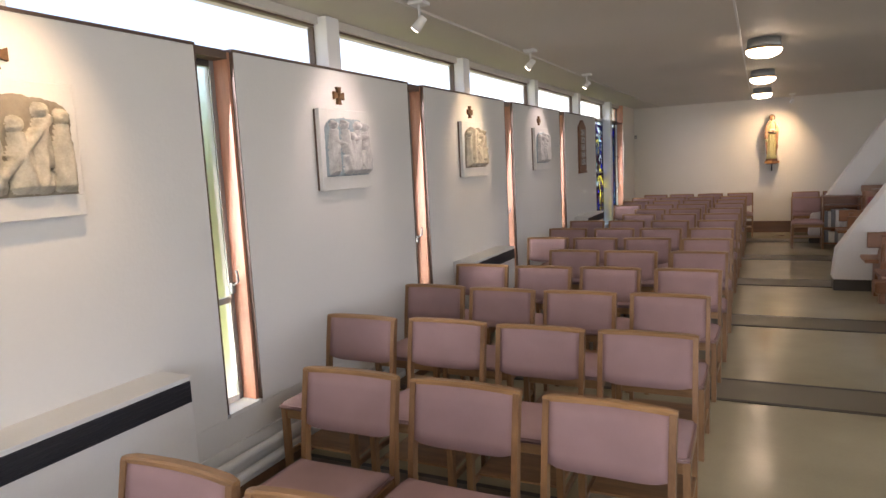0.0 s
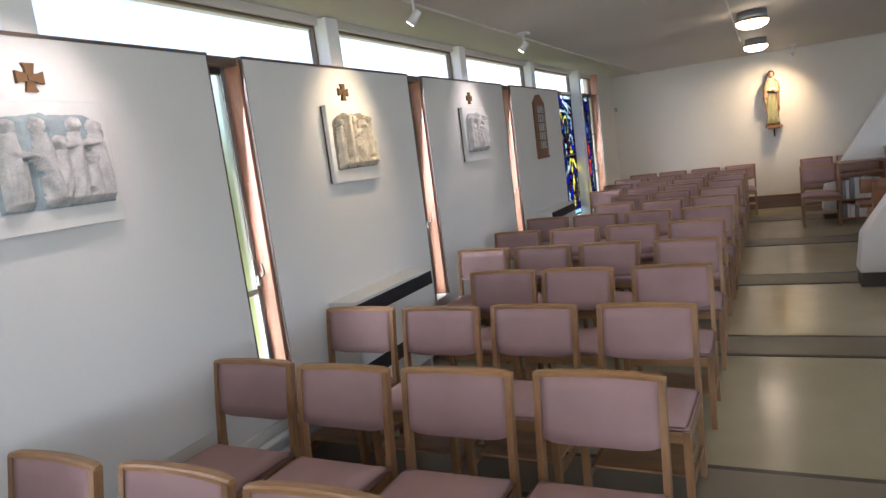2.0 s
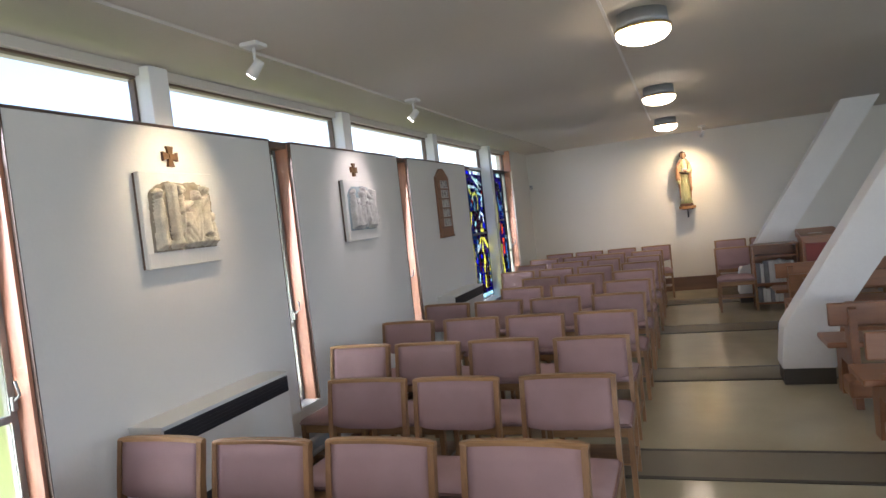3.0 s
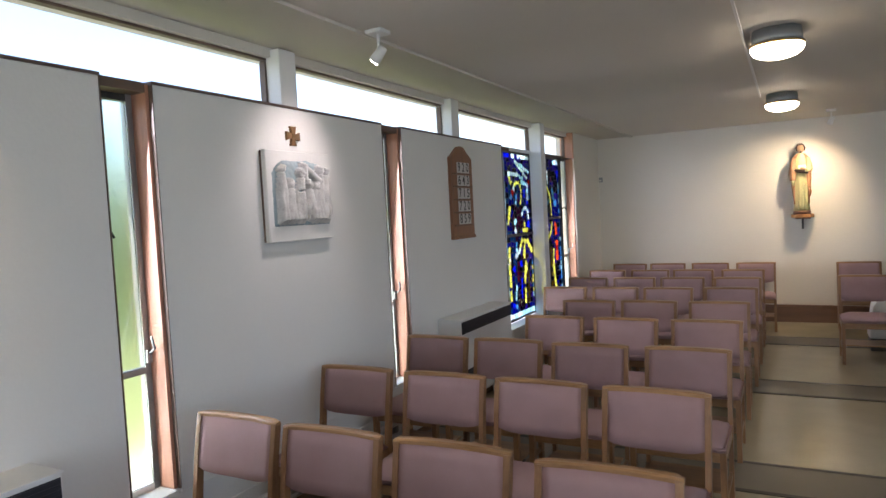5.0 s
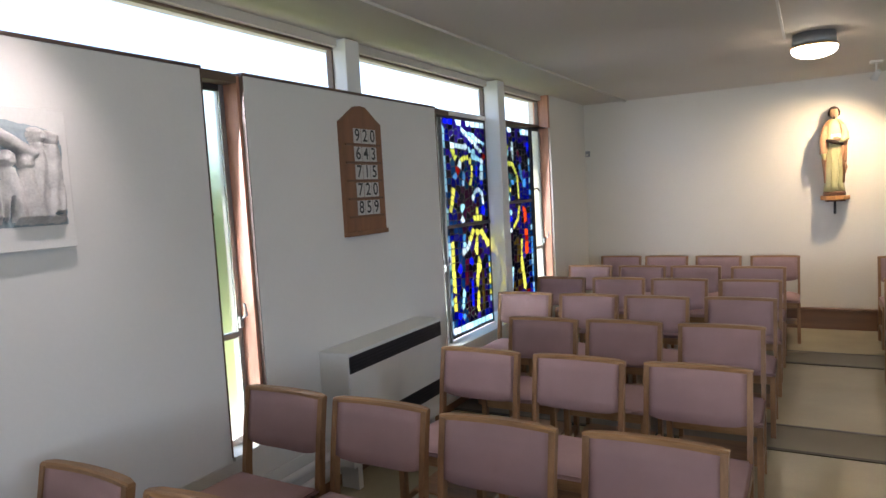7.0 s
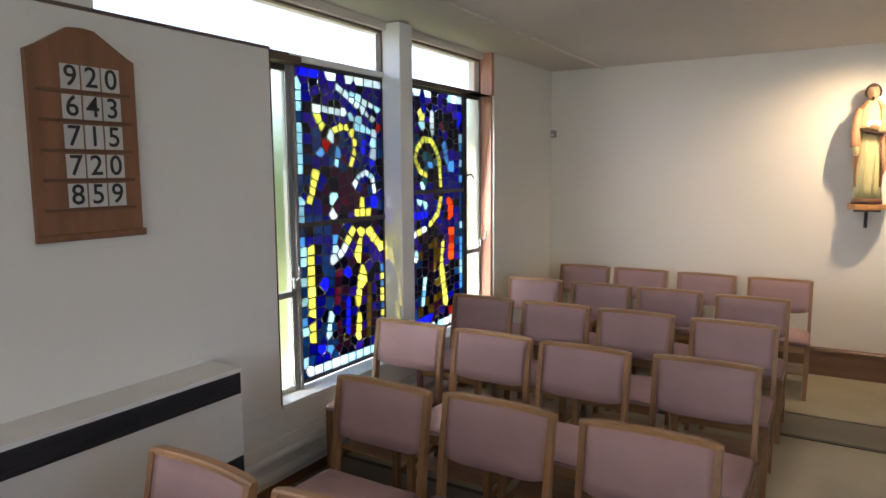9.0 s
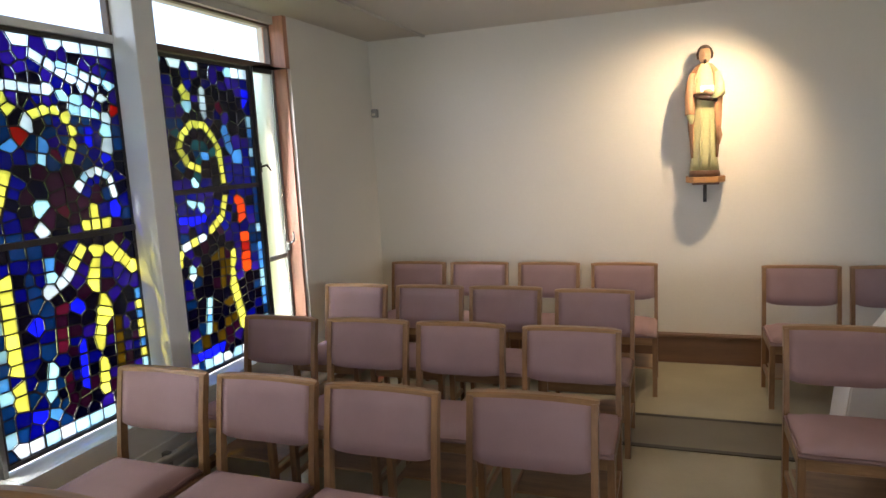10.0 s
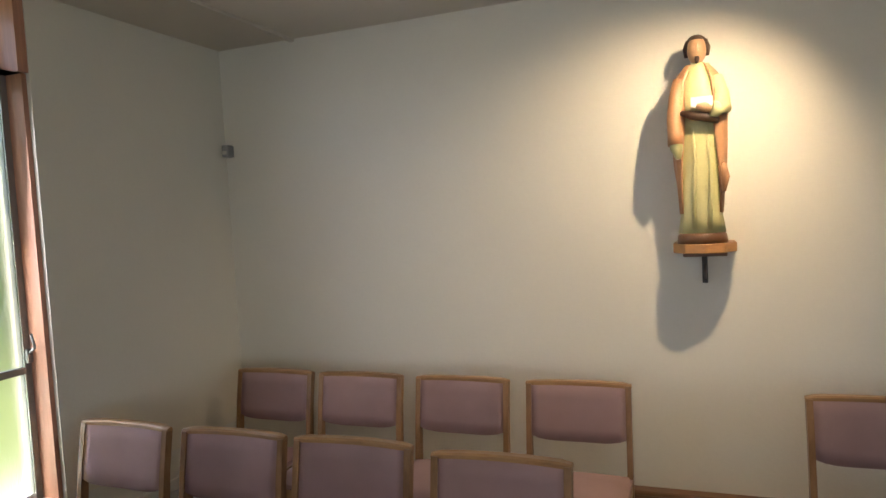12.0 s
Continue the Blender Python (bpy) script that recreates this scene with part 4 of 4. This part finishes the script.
# ---- bookcase, pews ----
bc = thing("bookcase", "low oak bookcase with hymn books on its shelves", "bookcase", (0.99, 12.02, 0))
part("side_panel", one_box(0, 0.022, 0, 0.30, 0, 0.82), PEWOAK, bc)
part("side_panel", one_box(0.50, 0.522, 0, 0.30, 0, 0.82), PEWOAK, bc)
part("back_panel", one_box(0.022, 0.50, 0.285, 0.30, 0.05, 0.80), PEWOAK, bc)
part("top", one_box(-0.01, 0.532, -0.01, 0.31, 0.82, 0.845, bevel=0.004), PEWOAK, bc)
for z in (0.08, 0.33, 0.68):
    part("shelf", one_box(0.022, 0.50, 0.005, 0.285, z, z + 0.02), PEWOAK, bc)
part("paper_label", one_box(-0.002, 0.0, 0.10, 0.16, 0.66, 0.74), PAGES, bc, "white paper label")
rb = random.Random(2)
for z in (0.10, 0.35):
    x = 1.02
    while x < 1.44:
        t = rb.uniform(0.03, 0.055)
        bk = thing("hymn_book", "small grey hymn book standing on the shelf", "book", (x, 12.05, z), "hymn books on the shelves")
        h = rb.uniform(0.16, 0.19) if z < 0.2 else rb.uniform(0.24, 0.29)
        part("cover", one_box(0, t, 0, 0.13, 0, h, bevel=0.003), BOOKC if rb.random() < 0.25 else PAGES, bk)
        part("page_block", one_box(0.004, t - 0.004, 0.01, 0.126, h, h + 0.001), PAGES, bk)
        x += t + 0.004


def pew(x, y):
    p = thing("pew", "reddish brown polished wooden pew beside the column", "pew", (x, y, 0), "nave pews")
    L = 3.6
    b = prism(bmesh.new(), [(0.0, 0.0), (0.0, 0.70), (0.10, 0.74), (0.14, 0.70), (0.18, 0.45), (0.52, 0.42), (0.52, 0.0), (0.40, 0.0), (0.36, 0.28), (0.16, 0.28), (0.12, 0.0)], "x", 0.12, 0.17)
    part("bench_end", b, PEWOAK, p)
    part("bench_end", prism(bmesh.new(), [(0.0, 0.0), (0.0, 0.70), (0.14, 0.70), (0.18, 0.45), (0.52, 0.42), (0.52, 0.0)], "x", L - 0.05, L), PEWOAK, p)
    part("seat", one_box(0.0, L, 0.14, 0.54, 0.40, 0.44, bevel=0.01, seg=2), PEWOAK, p)
    part("backrest", one_box(0.0, L, 0.03, 0.07, 0.58, 0.74, bevel=0.008, seg=2), PEWOAK, p)
    part("kneeler", one_box(0.05, L, -0.22, 0.0, 0.14, 0.26, bevel=0.02, seg=2), PEWOAK, p)


for y in (7.85, 6.85, 9.6, 10.6):
    pew(1.08, y)

cab = thing("cabinet", "reddish brown wooden cabinet with a sloping top and papers", "cabinet", (1.53, 11.75, 0))
part("body", one_box(0, 0.40, 0.02, 0.40, 0.0, 0.90, bevel=0.006), PEWOAK, cab)
part("top", prism(bmesh.new(), [(0.0, 0.90), (0.42, 0.90), (0.42, 1.0), (0.0, 0.93)], "x", -0.015, 0.415), PEWOAK, cab)
part("door", one_box(0.03, 0.37, 0.0, 0.02, 0.06, 0.84, bevel=0.004), REDFAB, cab, "dark red front panel")
lf = thing("leaflet", "white paper leaflet lying on the cabinet", "paper", (1.62, 11.86, 0.952))
part("sheet", one_box(0, 0.15, 0, 0.10, 0.0, 0.004), PAGES, lf)

# ---- statue and bracket ----
br = thing("statue_bracket", "oak wall bracket with a dark iron stay under the statue", "bracket", (0.278, YE, 1.38))
b = prism(bmesh.new(), [(-0.13, 0), (0.13, 0), (0.13, -0.14), (0.08, -0.215), (0.0, -0.24), (-0.08, -0.215), (-0.13, -0.14)], "z", -0.02, 0.022)
bmesh.ops.bevel(b, geom=b.edges[:], offset=0.004, segments=1, affect="EDGES")
part("shelf", b, SHELFW, br)
part("under_board", one_box(-0.09, 0.09, -0.16, -0.002, -0.038, -0.02, bevel=0.003), DARKOAK, br)
part("stay", one_box(-0.012, 0.012, -0.02, -0.002, -0.17, -0.038), DARKMET, br, "dark iron stay")
b = bmesh.new()
rod(b, (0, -0.012, -0.155), (0, -0.13, -0.04), 0.007)
part("stay_brace", b, DARKMET, br)

b = bmesh.new()
K = 28


def ring(cx, cy, rx, ry, z, folds=0.0, n=9, ph=0.0):
    return [(cx + rx * math.cos(2 * math.pi * i / K) * (1 + folds * math.sin(n * 2 * math.pi * i / K + ph)), cy + ry * math.sin(2 * math.pi * i / K) * (1 + folds * math.sin(n * 2 * math.pi * i / K + ph)), z) for i in range(K)]


loft(b, [ring(0, 0, 0.105, 0.085, 0), ring(0, 0, 0.10, 0.08, 0.035), ring(0, 0, 0.092, 0.074, 0.045)], mat=0)
loft(b, [ring(0.0, 0, 0.094, 0.068, 0.045, 0.07, 7), ring(0.0, 0, 0.084, 0.060, 0.12, 0.055, 7, 0.2), ring(0, 0, 0.082, 0.060, 0.30, 0.045, 7, 0.5), ring(0, 0, 0.085, 0.062, 0.45, 0.03, 7, 0.8),
         ring(0, 0, 0.080, 0.060, 0.55, 0.03, 9, 1.0), ring(0, 0, 0.080, 0.058, 0.66, 0.03), ring(0, 0, 0.066, 0.048, 0.715), ring(0, 0, 0.042, 0.038, 0.755), ring(0, 0, 0.030, 0.030, 0.775)], mat=2)
# cloak: open front, falling from the shoulders over the upper arms
def cloak(side):
    rs = []
    for z, r0, ry in ((0.13, 0.088, 0.080), (0.22, 0.094, 0.084), (0.34, 0.104, 0.088), (0.46, 0.112, 0.086), (0.56, 0.114, 0.082), (0.64, 0.110, 0.076), (0.695, 0.098, 0.068), (0.735, 0.074, 0.058), (0.768, 0.046, 0.046)):
        pts = []
        lo = -56 if z > 0.5 else -56 + 30 * (0.5 - z) / 0.37
        for i in range(21):
            a = math.radians(lo + (90 - lo) * i / 20)
            f = 1 + 0.035 * math.sin(i * 1.7 + z * 9) + 0.02 * math.sin(i * 3.1 - z * 14)
            pts.append((side * r0 * f * math.cos(a), ry * f * math.sin(a), z))
        inner = [(p[0] * 0.90, p[1] * 0.90, p[2]) for p in reversed(pts)]
        rs.append(pts + inner)
    loft(b, rs, mat=3)


def tube(pts, radii, mat, k=14):
    """A smooth limb along points."""
    rs = []
    for i, (q, r) in enumerate(zip(pts, radii)):
        q = Vector(q)
        d = (Vector(pts[min(i + 1, len(pts) - 1)]) - Vector(pts[max(i - 1, 0)])).normalized()
        u = d.cross(Vector((0.3, 1, 0.2))).normalized()
        w = d.cross(u)
        rs.append([q + u * (r * math.cos(2 * math.pi * m / k)) + w * (r * math.sin(2 * math.pi * m / k)) for m in range(k)])
    loft(b, rs, mat=mat)


cloak(1), cloak(-1)
tube([(-0.074, -0.026, 0.705), (-0.090, -0.040, 0.63), (-0.098, -0.052, 0.54), (-0.097, -0.064, 0.47), (-0.095, -0.070, 0.425)], [0.026, 0.031, 0.032, 0.032, 0.034], 3)
tube([(-0.095, -0.070, 0.45), (-0.092, -0.078, 0.41), (-0.086, -0.082, 0.365)], [0.026, 0.027, 0.010], 2)
tube([(0.074, -0.026, 0.705), (0.092, -0.042, 0.63), (0.096, -0.072, 0.565), (0.070, -0.100, 0.56), (0.045, -0.108, 0.565)], [0.026, 0.031, 0.033, 0.032, 0.034], 2)
tube([(0.055, -0.105, 0.563), (0.020, -0.115, 0.572), (-0.010, -0.118, 0.580)], [0.018, 0.022, 0.010], 1)
tube([(0.092, -0.070, 0.34), (0.096, -0.068, 0.28), (0.090, -0.060, 0.22)], [0.010, 0.018, 0.008], 3)
for fx, ph in ((-0.030, 0.0), (0.030, 1.1)):
    tube([(fx, -0.056, 0.06), (fx + 0.008 * math.sin(ph), -0.060, 0.20), (fx + 0.012 * math.sin(ph + 1), -0.062, 0.36), (fx * 0.9, -0.060, 0.50)], [0.012, 0.009, 0.008, 0.004], 2, 8)
box(b, -0.03, 0.055, -0.125, -0.09, 0.575, 0.615)
b.faces.ensure_lookup_table()
for f in b.faces[-6:]:
    f.material_index = 5
r = bmesh.ops.create_uvsphere(b, u_segments=18, v_segments=14, radius=0.050, matrix=Matrix.LocRotScale((0, -0.014, 0.828), None, (0.80, 0.98, 1.22)))
for v in r["verts"]:
    for f in v.link_faces:
        f.smooth = True
        c = f.calc_center_median()
        f.material_index = 4 if c.y > -0.012 or c.z > 0.868 or (c.z < 0.772) else 1
r = bmesh.ops.create_uvsphere(b, u_segments=16, v_segments=10, radius=0.052, matrix=Matrix.LocRotScale((0, 0.010, 0.842), None, (0.98, 0.95, 1.08)))
for f in {f for v in r["verts"] for f in v.link_faces}:
    f.material_index, f.smooth = 4, True
r = bmesh.ops.create_cone(b, cap_ends=True, segments=8, radius1=0.010, radius2=0.004, depth=0.03, matrix=Matrix.Translation((0, -0.060, 0.83)) @ pose(0, 0, 0, 15, 0, 0))
for f in {f for v in r["verts"] for f in v.link_faces}:
    f.material_index = 1
tube([(0.075, -0.085, 0.515), (0.03, -0.100, 0.532), (-0.03, -0.095, 0.545), (-0.07, -0.070, 0.560)], [0.012, 0.020, 0.020, 0.010], 4)
tube([(0, -0.048, 0.790), (0, -0.054, 0.778), (0, -0.050, 0.765)], [0.011, 0.010, 0.004], 4)
for sx in (-1, 1):
    tube([(sx * 0.034, -0.018, 0.868), (sx * 0.043, -0.016, 0.835), (sx * 0.042, -0.010, 0.800)], [0.010, 0.014, 0.008], 4, 8)
st = new("statue", mesh_of("statue", b, [DARKOAK, SKIN, ROBE, CLOAK, HAIR, TOOL]))
st.matrix_basis = pose(0.27, YE - 0.145, 1.402)
tagged(st, "painted carved statue of a robed bearded figure on a wall bracket", "statue")

# ---- outside ----
g = new("ground", mesh_of("ground", one_box(-300, 300, -300, 300, -0.5, -0.13), GRASSM))
tagged(g, "mown green lawn outside the windows", "lawn", kind="structure")
pv = new("pavement", mesh_of("pavement", one_box(XO - 1.6, XO - 0.02, YB - 2, YE + 6, -0.2, -0.10), PATHM))
tagged(pv, "pale paved path along the outside wall", "path", kind="structure")


def shrub_row(x, y0, y1, h, n, seed, label):
    rs = random.Random(seed)
    vs, fs = [], []
    for i in range(n):
        y = rs.uniform(y0, y1)
        top = h * (0.75 + 0.25 * math.sin(y * 0.9 + seed) * math.sin(y * 0.37))
        z = -0.1 + top * rs.random() ** 0.8
        c = Vector((x + rs.gauss(0, 0.45), y, z))
        s = rs.uniform(0.035, 0.08)
        u = Vector((rs.gauss(0, 1), rs.gauss(0, 1), rs.gauss(0, 1))).normalized()
        w = u.orthogonal().normalized()
        k = len(vs)
        vs += [c - u * s, c + w * s * 0.5, c + u * s, c - w * s * 0.5]
        fs.append((k, k + 1, k + 2, k + 3))
    me = bpy.data.meshes.new("hedge")
    me.from_pydata(vs, [], fs)
    me.materials.append(LEAFM)
    tagged(new("hedge", me), label, "hedge", kind="stuff")


shrub_row(-10.5, -8, 44, 4.3, 150000, 1, "uneven green garden hedge beyond the lawn")
